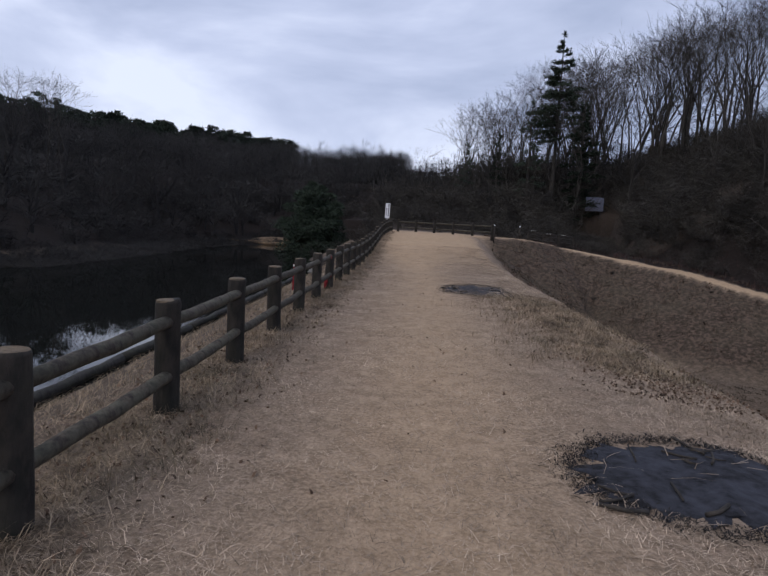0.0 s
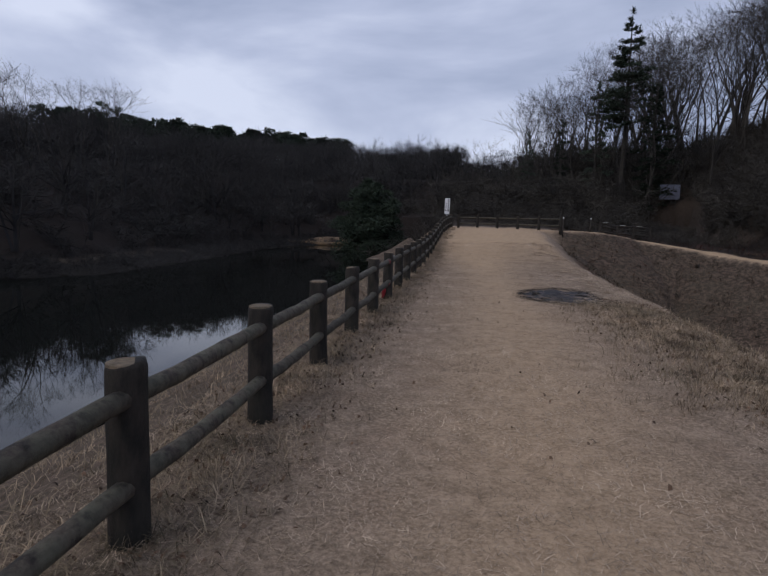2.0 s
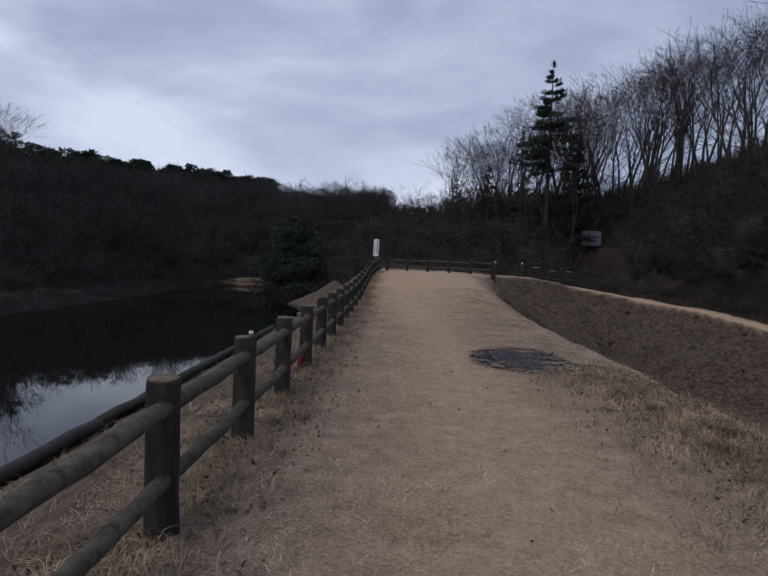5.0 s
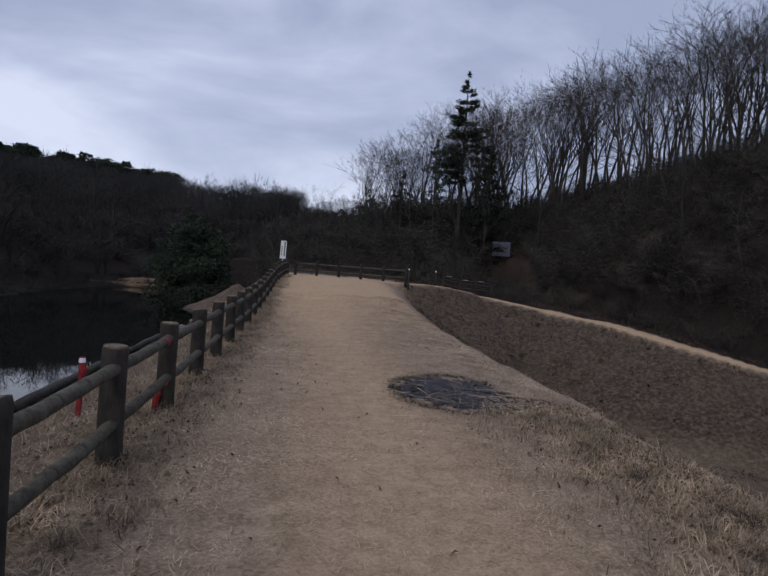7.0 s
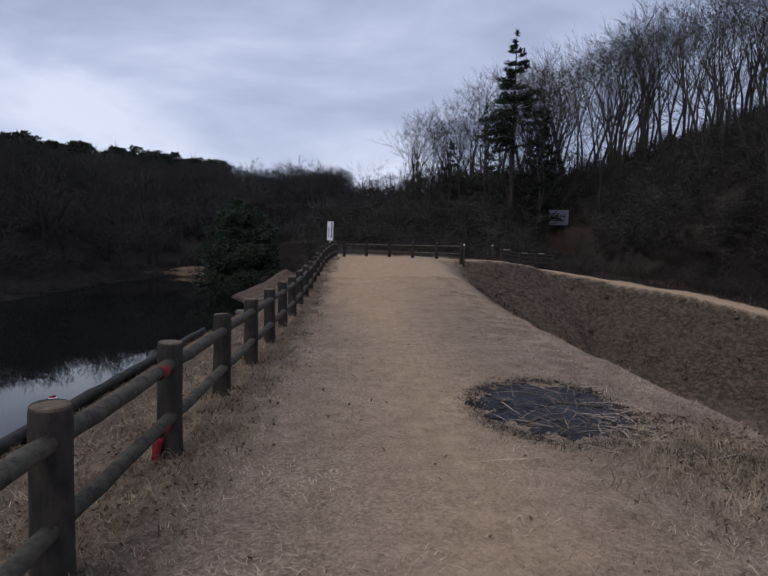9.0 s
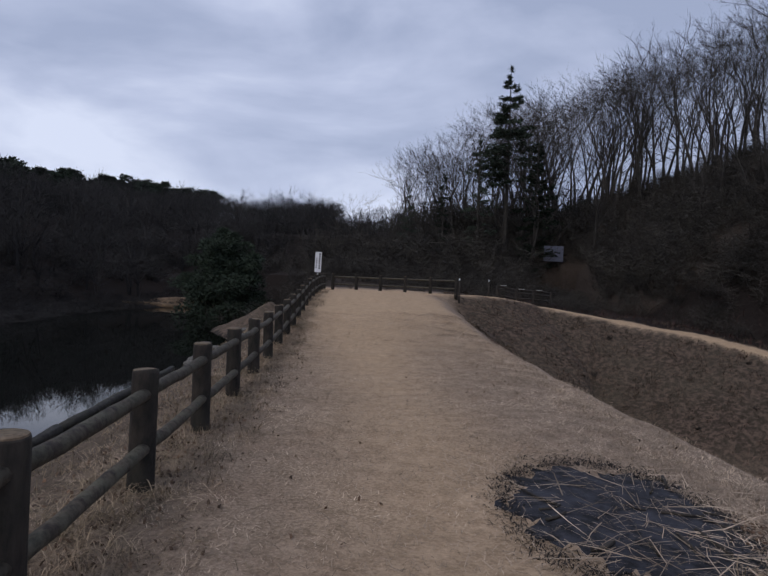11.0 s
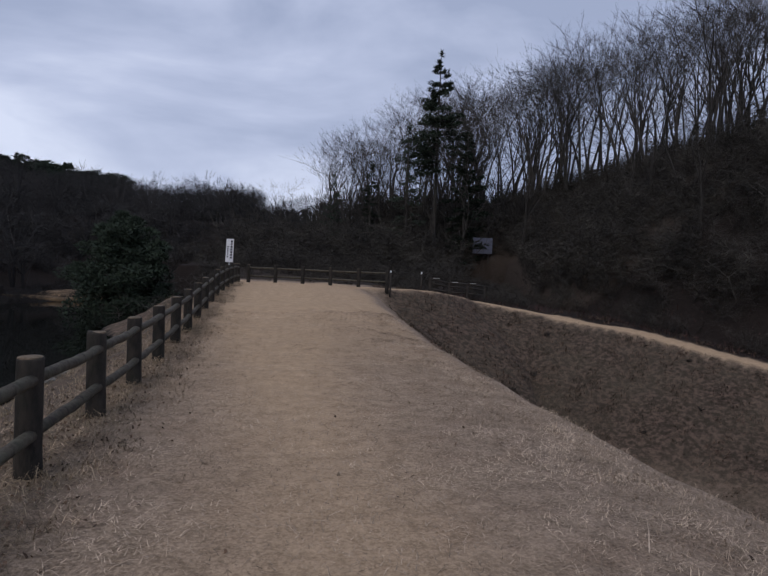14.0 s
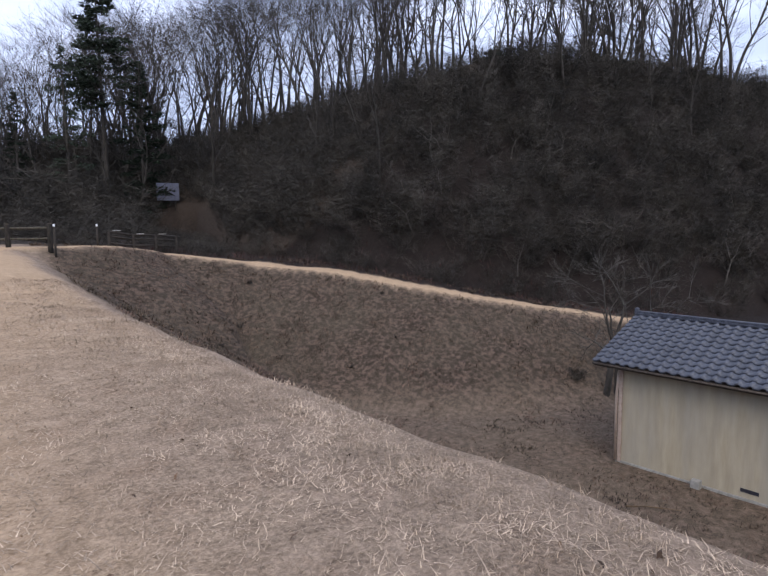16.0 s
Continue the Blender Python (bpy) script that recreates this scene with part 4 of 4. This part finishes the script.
def storehouse():
    hut = thing("storehouse", "small cream-plastered storehouse with a blue-grey tiled roof", "building", pose(15.7, HUT_Y1, HUT_Z))
    o = Vector((15.7, HUT_Y1, HUT_Z))

    def at(p):
        return tuple(Vector(p) - o)

    def slab(name, lo, hi, mat, label="", parent=None, bevel=0.01):
        return part(name, box(name, at(lo), at(hi), mat, bevel), parent or hut, label)
    top = -2.13
    wall = slab("wall", (15.7, HUT_Y0, HUT_Z - 0.3), (15.9, HUT_Y1, top), PLASTER, "stained cream plaster wall")
    slab("wall", (19.6, HUT_Y0, HUT_Z - 0.3), (19.8, HUT_Y1, top), PLASTER)
    for y0, y1 in ((HUT_Y0 + 0.002, HUT_Y0 + 0.2), (HUT_Y1 - 0.2, HUT_Y1 - 0.002)):
        V = [at((15.9, y0, HUT_Z - 0.3)), at((19.6, y0, HUT_Z - 0.3)), at((19.6, y0, top)), at((RIDGE_X, y0, RIDGE_Z - 0.16)), at((15.9, y0, top))]
        V += [at((15.9, y1, HUT_Z - 0.3)), at((19.6, y1, HUT_Z - 0.3)), at((19.6, y1, top)), at((RIDGE_X, y1, RIDGE_Z - 0.16)), at((15.9, y1, top))]
        F = [(0, 1, 2, 3, 4), (9, 8, 7, 6, 5)] + [(i, 5 + i, 5 + (i + 1) % 5, (i + 1) % 5) for i in range(5)]
        part("gable_wall", mesh_of("gable_wall", V, F, PLASTER), hut)
    slab("footing", (15.655, HUT_Y0, HUT_Z - 0.3), (15.698, HUT_Y1 + 0.01, HUT_Z + 0.03), CONCRETE)
    slab("vent", (15.685, 18.75, HUT_Z + 0.17), (15.697, 19.15, HUT_Z + 0.26), INK, "dark slot vent", wall, 0)
    slab("footing_block", (15.45, 20.0, HUT_Z - 0.15), (15.65, 20.22, HUT_Z + 0.17), CONCRETE, "pale concrete block at the wall foot")
    V, F = [], []
    tube(V, F, [Vector(at((15.62, HUT_Y1 - 0.06, -2.35))), Vector(at((15.64, HUT_Y1 + 0.02, -3.2))), Vector(at((15.60, HUT_Y1 + 0.0, HUT_Z + 0.05)))], [0.04] * 3, 8, True)
    part("downpipe", mesh_of("downpipe", V, F, PIPE, True), hut, "pale brown downpipe at the corner")
    slab("corner_post", (15.63, HUT_Y1 - 0.14, HUT_Z), (15.697, HUT_Y1 - 0.04, top - 0.02), PIPE)
    # roof
    run = Vector((RIDGE_X - EAVE_X, 0, RIDGE_Z - EAVE_Z))
    length = run.length
    up = run.normalized()
    y_end = HUT_Y1 + 0.5
    y_far = HUT_Y0 - 0.5
    V, F = [], []
    for y in (y_far, y_end):
        for x, z in ((EAVE_X, EAVE_Z - 0.05), (RIDGE_X, RIDGE_Z - 0.05), (2 * RIDGE_X - EAVE_X, EAVE_Z - 0.05), (2 * RIDGE_X - EAVE_X, EAVE_Z - 0.11), (RIDGE_X, RIDGE_Z - 0.11), (EAVE_X, EAVE_Z - 0.11)):
            V.append(at((x, y, z)))
    F = [tuple(range(6)), tuple(range(11, 5, -1))] + [(i, 6 + i, 6 + (i + 1) % 6, (i + 1) % 6) for i in range(6)]
    roof = part("roof", mesh_of("roof", V, F, FASCIA), hut, "low gabled roof of blue-grey pantiles")
    slab("fascia", (EAVE_X + 0.02, y_far, EAVE_Z - 0.15), (EAVE_X + 0.05, y_end, EAVE_Z - 0.112), FASCIA, parent=hut)
    V, F = [], []
    tube(V, F, [Vector(at((EAVE_X - 0.04, y_far, EAVE_Z - 0.075))), Vector(at((EAVE_X - 0.04, y_end, EAVE_Z - 0.075)))], [0.03, 0.03], 8, True)
    part("gutter", mesh_of("gutter", V, F, FASCIA, True), hut)
    for k, zz, w in ((0, 0.0, 0.12), (1, 0.06, 0.085)):
        slab("ridge_course", (RIDGE_X - w, y_far, RIDGE_Z + zz), (RIDGE_X + w, y_end - 0.05, RIDGE_Z + zz + 0.058), TILES_FAR, parent=roof, bevel=0.02)
    slab("ridge_end", (RIDGE_X - 0.10, y_end - 0.06, RIDGE_Z - 0.04), (RIDGE_X + 0.10, y_end + 0.03, RIDGE_Z + 0.22), TILES_FAR, "dark ridge-end tile", roof, 0.03)
    tv, tf = tile_mesh()
    me = mesh_of("tile", tv, tf, TILE, True)
    courses = 11
    pitch = length / courses
    basis = Matrix((( 0, up.x, -up.z, 0), (-1, 0, 0, 0), (0, up.z, up.x, 0), (0, 0, 0, 1)))
    back_basis = Matrix(((0, -up.x, up.z, 0), (1, 0, 0, 0), (0, up.z, up.x, 0), (0, 0, 0, 1)))
    rest_v, rest_f = [], []
    A = np.array(tv)
    for side in (0, 1):
        for c in range(courses):
            for k in range(33):
                y = y_end - 0.135 - k * 0.263
                if y < y_far:
                    continue
                p = Vector((EAVE_X, y, EAVE_Z)) + up * (c * pitch - 0.05)
                if side:
                    p.x = 2 * RIDGE_X - p.x
                p.z += 0.004
                m = Matrix.Translation(p - o) @ (back_basis if side else basis)
                if not side and y > 16.3:
                    part("tile", me, roof, m=m)
                else:
                    W = A @ np.array(m.to_3x3()).T + np.array(m.translation)
                    rest_f.append(np.array(tf) + 21 * len(rest_v))
                    rest_v.append(W)
    tagged(part("tile_field", quick_mesh("tile_field", np.concatenate(rest_v), np.concatenate(rest_f), TILES_FAR, True), roof), kind="stuff")


storehouse()

# ------------------------------------------------------------------ the far end of the dam


def marker_pole(x, y, top):
    z = ground_z(x, y)
    pole = thing("marker_pole", "thin dark pole with a white-painted tip", "pole", pose(x, y, z), "marker poles")
    V, F = [], []
    tube(V, F, [Vector((0, 0, -0.2)), Vector((0, 0, top - z - 0.1))], [0.045, 0.04], 8, True)
    part("shaft", mesh_of("shaft", V, F, DARKWOOD, True), pole)
    V, F = [], []
    tube(V, F, [Vector((0, 0, top - z - 0.1)), Vector((0, 0, top - z))], [0.042, 0.038], 8, True)
    part("tip", mesh_of("tip", V, F, WHITE, True), pole, "white-painted tip")


marker_pole(7.62, 42.1, 1.76)
marker_pole(5.5, 39.9, 1.76)


def barrier():
    """A dark timber rail with pale capping boards where the lane leaves the dam."""
    p0 = Vector((8.6, 43.9, 0))
    r = thing("timber_barrier", "dark timber barrier with three pale cap boards", "barrier", pose(p0.x, p0.y, ground_z(p0.x, p0.y)))
    z0 = ground_z(p0.x, p0.y)
    for i in range(4):
        x, y = 1.25 * i, 0.45 * i
        dz = ground_z(p0.x + x, p0.y + y) - z0
        part("post", box("post", (x - 0.06, y - 0.06, dz - 0.3), (x + 0.06, y + 0.06, dz + 0.86), DARKWOOD), r)
        if i < 3:
            part("cap_board", box("cap_board", (x + 0.2, y - 0.08, dz + 0.86), (x + 0.55, y + 0.08, dz + 0.90), CONCRETE), r, "pale weathered cap board")
        if i:
            for h in (0.3, 0.62, 0.83):
                V, F = [], []
                tube(V, F, [Vector((x - 1.25, y - 0.45, last + h)), Vector((x, y, dz + h))], [0.05, 0.05], 7, True)
                part("rail", mesh_of("rail", V, F, DARKWOOD, True), r)
        last = dz


barrier()


def notice_board():
    x, y = 20.1, 66.0
    z = ground_z(x, y)
    b = thing("notice_board", "grey metal notice board on two posts among brush", "sign", pose(x, y, z, 0, 0, -14))
    zt = 5.5 - z
    for dx in (-0.6, 0.6):
        part("post", box("post", (dx - 0.05, 0.05, -0.3), (dx + 0.05, 0.15, zt - 0.1), DARKWOOD), b)
    part("panel", box("panel", (-0.95, -0.02, zt - 1.55), (0.95, 0.048, zt), PANEL, 0.02), b, "plain grey sheet panel")


notice_board()


def shore_log():
    z = WATER_Z
    r = random.Random(3)
    V, F = [], []
    for rr in range(6):
        for s in range(28):
            a, k = 2 * math.pi * s / 28, (rr + 1) / 6
            V.append((math.cos(a) * 4.4 * k * (1 + 0.1 * math.sin(3 * a)), math.sin(a) * 2.0 * k, 0.85 * (1 - k * k) - 0.15 + r.uniform(-0.04, 0.04)))
    V.append((0, 0, 0.7))
    for rr in range(5):
        for s in range(28):
            F.append((rr * 28 + s, (rr + 1) * 28 + s, (rr + 1) * 28 + (s + 1) % 28, rr * 28 + (s + 1) % 28))
    for s in range(28):
        F.append((s, (s + 1) % 28, len(V) - 1))
    thing("sand_spit", "low tan sandy spit at the water's edge", "spit", pose(-14.9, 61.5, z, 0, 0, 12), data=mesh_of("sand_spit", V, F, DRIFT, True))
    for k, (x, y, yaw, ln, rad) in enumerate(((-17.2, 58.0, -8, 6.5, 0.30), (-13.8, 58.0, 6, 4.6, 0.22))):
        V, F = [], []
        pts = [Vector((ln * (i / 6 - 0.5), 0.12 * math.sin(i), 0.05 * math.cos(i * 1.7))) for i in range(7)]
        tube(V, F, pts, [rad * (1.2 - 0.1 * i) for i in range(7)], 10, True)
        thing("fallen_log", "pale fallen log lying in the shallows", "log", pose(x, y, z + 0.12, 0, 0, yaw), "fallen logs", data=mesh_of("fallen_log", V, F, DRIFT, True))


shore_log()


def bank_stones():
    r = random.Random(8)
    for i in range(6):
        bm = bmesh.new()
        bmesh.ops.create_icosphere(bm, subdivisions=2, radius=1)
        for v in bm.verts:
            v.co *= 1 + 0.22 * noise.noise(v.co * 1.3 + Vector((i * 7, 0, 0)))
        y = r.uniform(26, 37)
        x = -4.4 + r.uniform(-0.6, 0.7)
        s = r.uniform(0.12, 0.26)
        thing("stone", "rough grey stone on the pond bank", "stone", pose(x, y, ground_z(x, y) + 0.05, 0, 0, r.uniform(0, 360)) @ Matrix.Diagonal((s * 1.3, s, s * 0.6, 1)),
              "bank stones", data=from_bm("stone", bm, STONE))


bank_stones()

# ------------------------------------------------------------------ burnt patches


def burn_patch(cx, cy, ax, ay, turn, seed, label):
    rs = np.random.RandomState(seed)
    rings, spokes = 14, 72
    X, Y, H = [], [], []
    for i in range(rings):
        k = (i + 1) / rings
        for s in range(spokes):
            a = 2 * math.pi * s / spokes
            edge = 1 + 0.09 * math.sin(2 * a + seed) + 0.05 * math.sin(5 * a + 2 * seed) + 0.03 * math.sin(11 * a) + rs.uniform(-0.16, 0.12) * k * k
            u, v = math.cos(a) * ax * k * edge, math.sin(a) * ay * k * edge
            X.append(cx + u * math.cos(turn) - v * math.sin(turn))
            Y.append(cy + u * math.sin(turn) + v * math.cos(turn))
            H.append(0.003 + 0.012 * (1 - k) + rs.uniform(-0.004, 0.006) + (rs.uniform(-0.014, 0.004) if k > 0.8 else 0) - 0.02 * max(k - 0.92, 0) / 0.08)
    X.append(cx), Y.append(cy), H.append(0.02)
    X, Y = np.array(X), np.array(Y)
    Z = surface_z(X, Y) + np.array(H)
    F = []
    for i in range(rings - 1):
        for s in range(spokes):
            t = (s + 1) % spokes
            F.append((i * spokes + s, (i + 1) * spokes + s, (i + 1) * spokes + t, i * spokes + t))
    for s in range(spokes):
        F.append((s, (s + 1) % spokes, len(X) - 1))
    z0 = float(surface_z(np.array([cx]), np.array([cy]))[0])
    patch = thing("burnt_patch", label, "ash", pose(cx, cy, z0))
    part("ash_bed", mesh_of("ash_bed", np.stack([X - cx, Y - cy, Z - z0], 1), F, ASH, True), patch)
    r = random.Random(seed)
    for k in range(16):
        V, G = [], []
        a, u, v, ln = r.uniform(0, 6.28), r.uniform(-0.75, 0.75) * ax, r.uniform(-0.75, 0.75) * ay, r.uniform(0.10, 0.34)
        x, y = u * math.cos(turn) - v * math.sin(turn), u * math.sin(turn) + v * math.cos(turn)
        pts = [Vector((x + math.cos(a) * ln * t, y + math.sin(a) * ln * t + 0.02 * math.sin(9 * t), 0.0)) for t in (0, 0.5, 1)]
        for p in pts:
            p.z = float(surface_z(np.array([cx + p.x]), np.array([cy + p.y]))[0]) - z0 + 0.022
        tube(V, G, pts, [r.uniform(0.006, 0.014)] * 3, 6, True)
        part("charred_stick", mesh_of("charred_stick", V, G, DARKWOOD, True), patch)


burn_patch(1.98, 3.68, 0.98, 0.72, 0.05, 1, "blackened burnt patch of ash in dry grass")
burn_patch(1.57, 14.1, 0.87, 1.15, -0.12, 2, "charred bonfire patch strewn with straw stalks")

# ------------------------------------------------------------------ grass


def blades(name, X, Y, Z, length, lean, width, mat, label, seed, straight=False):
    """Bent grass blades: X, Y, Z roots, their lengths, leans from upright in radians and widths."""
    rs = np.random.RandomState(seed)
    n = len(X)
    a = rs.uniform(0, 2 * np.pi, n)
    b = a + rs.uniform(-0.5, 0.5, n)
    root = np.stack([X, Y, Z - 0.004], 1)
    out1 = np.stack([np.cos(a) * np.sin(lean * 0.6), np.sin(a) * np.sin(lean * 0.6), np.cos(lean * 0.6)], 1)
    lean2 = np.minimum(lean * 1.35, 1.59)
    out2 = np.stack([np.cos(b) * np.sin(lean2), np.sin(b) * np.sin(lean2), np.cos(lean2)], 1)
    side = np.stack([-np.sin(a), np.cos(a), rs.uniform(-0.3, 0.3, n)], 1) * (width * 0.5)[:, None]
    mid_p = root + out1 * (length * 0.5)[:, None]
    tip = mid_p + out2 * (length * 0.5)[:, None]
    V = np.stack([root - side, root + side, mid_p + side * 0.8, mid_p - side * 0.8, tip], 1).reshape(-1, 3)
    if straight:
        V = np.stack([root - side, root + side, tip], 1).reshape(-1, 3)
        F = np.arange(3 * n).reshape(-1, 3)
        return tagged(new(name, quick_mesh(name, V, F, mat)), label, "grass", kind="stuff")
    k = np.arange(n) * 5
    F = np.concatenate([np.stack([k, k + 1, k + 2], 1), np.stack([k, k + 2, k + 3], 1), np.stack([k + 3, k + 2, k + 4], 1)])
    return tagged(new(name, quick_mesh(name, V, F, mat)), label, "grass", kind="stuff")


def off_patches(X, Y):
    return (((X - 1.98) / 0.9) ** 2 + ((Y - 3.68) / 0.62) ** 2 > 1) & (((X - 1.53) / 0.70) ** 2 + ((Y - 14.1) / 1.0) ** 2 > 1)


def grass():
    rs = np.random.RandomState(31)
    # mown lawn of the crest, thinner with distance and on the worn track
    n = 260000
    X = rs.uniform(-2.6, 3.9, n)
    Y = 0.8 + 30 * rs.uniform(0, 1, n) ** 1.6
    keep = (rs.uniform(0, 1, n) > 0.55 * np.exp(-((X - 0.05) / 0.9) ** 2)) & off_patches(X, Y) & (X < brink_x(Y) + 0.4)
    X, Y = X[keep], Y[keep]
    n = len(X)
    blades("lawn_grass", X, Y, surface_z(X, Y), rs.uniform(0.025, 0.08, n), rs.uniform(1.0, 1.55, n), rs.uniform(0.0028, 0.006, n) * (1 + Y / 30), STRAW,
           "short dry straw-coloured grass on the dam crest", 1, True)
    # clumps along the fence and down the bank
    cx, cy = rs.uniform(-5.2, -1.35, 2600), rs.uniform(-1, 41, 2600)
    cx = np.where(rs.uniform(0, 1, 2600) < 0.4, rs.normal(-1.95, 0.28, 2600), cx)
    X = np.repeat(cx, 16) + rs.normal(0, 0.07, 2600 * 16)
    Y = np.repeat(cy, 16) + rs.normal(0, 0.07, 2600 * 16)
    n = len(X)
    blades("bank_grass", X, Y, surface_z(X, Y), rs.uniform(0.06, 0.24, n), rs.uniform(0.85, 1.58, n), rs.uniform(0.003, 0.0065, n), TUFT,
           "long dry tangled grass under the fence and on the bank", 2)
    # clumps along the brink
    cy = np.where(rs.uniform(0, 1, 2400) < 0.5, rs.uniform(6.3, 13.5, 2400), rs.uniform(0, 32, 2400))
    cx = brink_x(cy) + rs.normal(-0.25, 0.45, 2400)
    rough = (cy > 6.5) & (cy < 13.3)
    cx = np.where(rough, cx - np.abs(rs.normal(0, 0.35, 2400)), cx)
    tall = np.where(rough, rs.uniform(0.55, 1.4, 2400), 0.5)
    ok = off_patches(cx, cy)
    cx, cy, tall = cx[ok], cy[ok], tall[ok]
    X = np.repeat(cx, 18) + rs.normal(0, 0.08, len(cx) * 18)
    Y = np.repeat(cy, 18) + rs.normal(0, 0.08, len(cx) * 18)
    n = len(X)
    lengths, leans, wide = rs.uniform(0.05, 0.18, n) * np.repeat(tall, 18), rs.uniform(0.6, 1.6, n), rs.uniform(0.003, 0.0065, n)
    in_rough = (Y > 6.3) & (Y < 13.5)
    for sel, name, mat, label in ((in_rough, "rough_grass", TUFT, "tall tangled dry grass and weeds beside the slope"),
                                  (~in_rough, "brink_grass", STRAW, "short pale dry grass along the edge of the slope")):
        blades(name, X[sel], Y[sel], surface_z(X[sel], Y[sel]), lengths[sel], leans[sel], wide[sel], mat, label, 3)
    # dead grass and leaves on the slopes of the hollow
    cx, cy = rs.uniform(4, 30, 5200), rs.uniform(14, 44, 5200)
    size = rs.uniform(0.5, 1.6, 5200)
    X = np.repeat(cx, 12) + rs.normal(0, 0.12, 5200 * 12) * np.repeat(size, 12)
    Y = np.repeat(cy, 12) + rs.normal(0, 0.12, 5200 * 12) * np.repeat(size, 12)
    tall = np.repeat(size, 12)
    z, track, slope, wood, mud = land(X, Y)
    keep = (slope > 0.5) & ~((X > 15.3) & (X < 20.2) & (Y < 22.7))
    X, Y, z, tall = X[keep], Y[keep], z[keep], tall[keep]
    n = len(X)
    blades("slope_grass", X, Y, z, rs.uniform(0.06, 0.2, n) * tall * np.where(z < -4.6, 0.6, 1), rs.uniform(0.6, 1.6, n), rs.uniform(0.012, 0.034, n), SLOPEGRASS,
           "dark dead grass and litter on the hollow's slopes", 4)
    # fallen leaves caught in the rough grass and under the fence
    X = np.concatenate([rs.normal(2.75, 0.45, 5000), rs.normal(-2.0, 0.35, 3500), rs.uniform(-2, 3.2, 140)])
    Y = np.concatenate([rs.uniform(5.5, 14, 5000), rs.uniform(0, 26, 3500), rs.uniform(1, 20, 140)])
    ok = off_patches(X, Y)
    X, Y = X[ok], Y[ok]
    n = len(X)
    blades("fallen_leaves", X, Y, surface_z(X, Y) + 0.012, rs.uniform(0.025, 0.06, n), rs.uniform(0.9, 1.5, n), rs.uniform(0.014, 0.03, n), LEAF,
           "brown dead leaves caught in the grass", 6)
    # charred stubble round the rims of the burnt patches
    n = 10000
    a, k = rs.uniform(0, 6.28, n), rs.normal(0.95, 0.07, n) + np.where(rs.uniform(0, 1, n) < 0.25, rs.uniform(-0.15, 0.2, n), 0)
    first = np.arange(n) < 4800
    X = np.where(first, 1.98 + np.cos(a) * 0.98 * k, 1.53 + np.cos(a) * 0.82 * k + np.sin(a) * 0.14 * k)
    Y = np.where(first, 3.68 + np.sin(a) * 0.72 * k, 14.1 + np.sin(a) * 1.15 * k - np.cos(a) * 0.10 * k)
    blades("charred_stubble", X, Y, surface_z(X, Y) + 0.004, rs.uniform(0.02, 0.08, n), rs.uniform(1.3, 2.5, n), rs.uniform(0.003, 0.008, n), CHAR,
           "short charred stubble round the burnt patches", 7)
    # straw stalks strewn over and round the burnt patches
    X = np.concatenate([rs.normal(1.6, 0.55, 330), rs.normal(2.15, 0.35, 200), rs.normal(1.7, 0.8, 60)])
    Y = np.concatenate([rs.normal(14.0, 0.75, 330), rs.normal(13.2, 0.5, 200), rs.normal(3.6, 0.6, 60)])
    n = len(X)
    blades("straw_stalks", X, Y, surface_z(X, Y) + 0.025, rs.uniform(0.10, 0.34, n), rs.uniform(2.3, 2.62, n), rs.uniform(0.003, 0.006, n), STRAW,
           "loose pale straw stalks lying over the ash", 5)
    X, Y = rs.normal(1.75, 0.45, 85), rs.normal(13.9, 0.7, 85)
    blades("long_stalks", X, Y, surface_z(X, Y) + 0.03, rs.uniform(0.35, 0.85, 85), rs.uniform(2.45, 2.62, 85), rs.uniform(0.007, 0.011, 85), STRAW,
           "long pale reed stalks strewn over the ash", 8)
    # matted stems lying flat, thickest by the fence and the brink
    n = 60000
    Y = 1.0 + 26 * rs.uniform(0, 1, n) ** 1.9
    side = rs.uniform(0, 1, n)
    X = np.where(side < 0.55, rs.normal(-1.95, 0.38, n), np.where(side < 0.8, brink_x(Y) - np.abs(rs.normal(0, 0.6, n)), rs.uniform(-2.2, 3.2, n)))
    ok = off_patches(X, Y) & (X < brink_x(Y) + 0.2) & (X > -2.9)
    X, Y, side = X[ok], Y[ok], side[ok]
    for sel, name, mat, label in ((side < 0.55, "fence_thatch", TUFT, "flattened brown grass stems matted under the fence"),
                                  (side >= 0.55, "crest_thatch", STRAW, "flattened pale grass stems matted over the crest")):
        x, y = X[sel], Y[sel]
        n = len(x)
        blades(name, x, y, surface_z(x, y) + 0.006, rs.uniform(0.05, 0.16, n), rs.uniform(1.7, 2.5, n), rs.uniform(0.0022, 0.0045, n) * (1 + y / 60), mat, label, 9)
    # reddish dead bracken on the foot of the hill above the lane
    n = 16000
    X, Y = rs.uniform(9, 34, n), rs.uniform(24, 50, n)
    d = along(LANE, X, Y)[0]
    ok = (d < -1.3) & (d > -6.0 * rs.uniform(0.2, 1, n)) & (waves(X, Y, 5, 21) > -0.35)
    X, Y = X[ok], Y[ok]
    n = len(X)
    blades("dead_bracken", X, Y, land(X, Y)[0], rs.uniform(0.15, 0.5, n), rs.uniform(0.4, 1.4, n), rs.uniform(0.015, 0.04, n), BRACKEN,
           "red-brown dead bracken along the lane", 10)


grass()
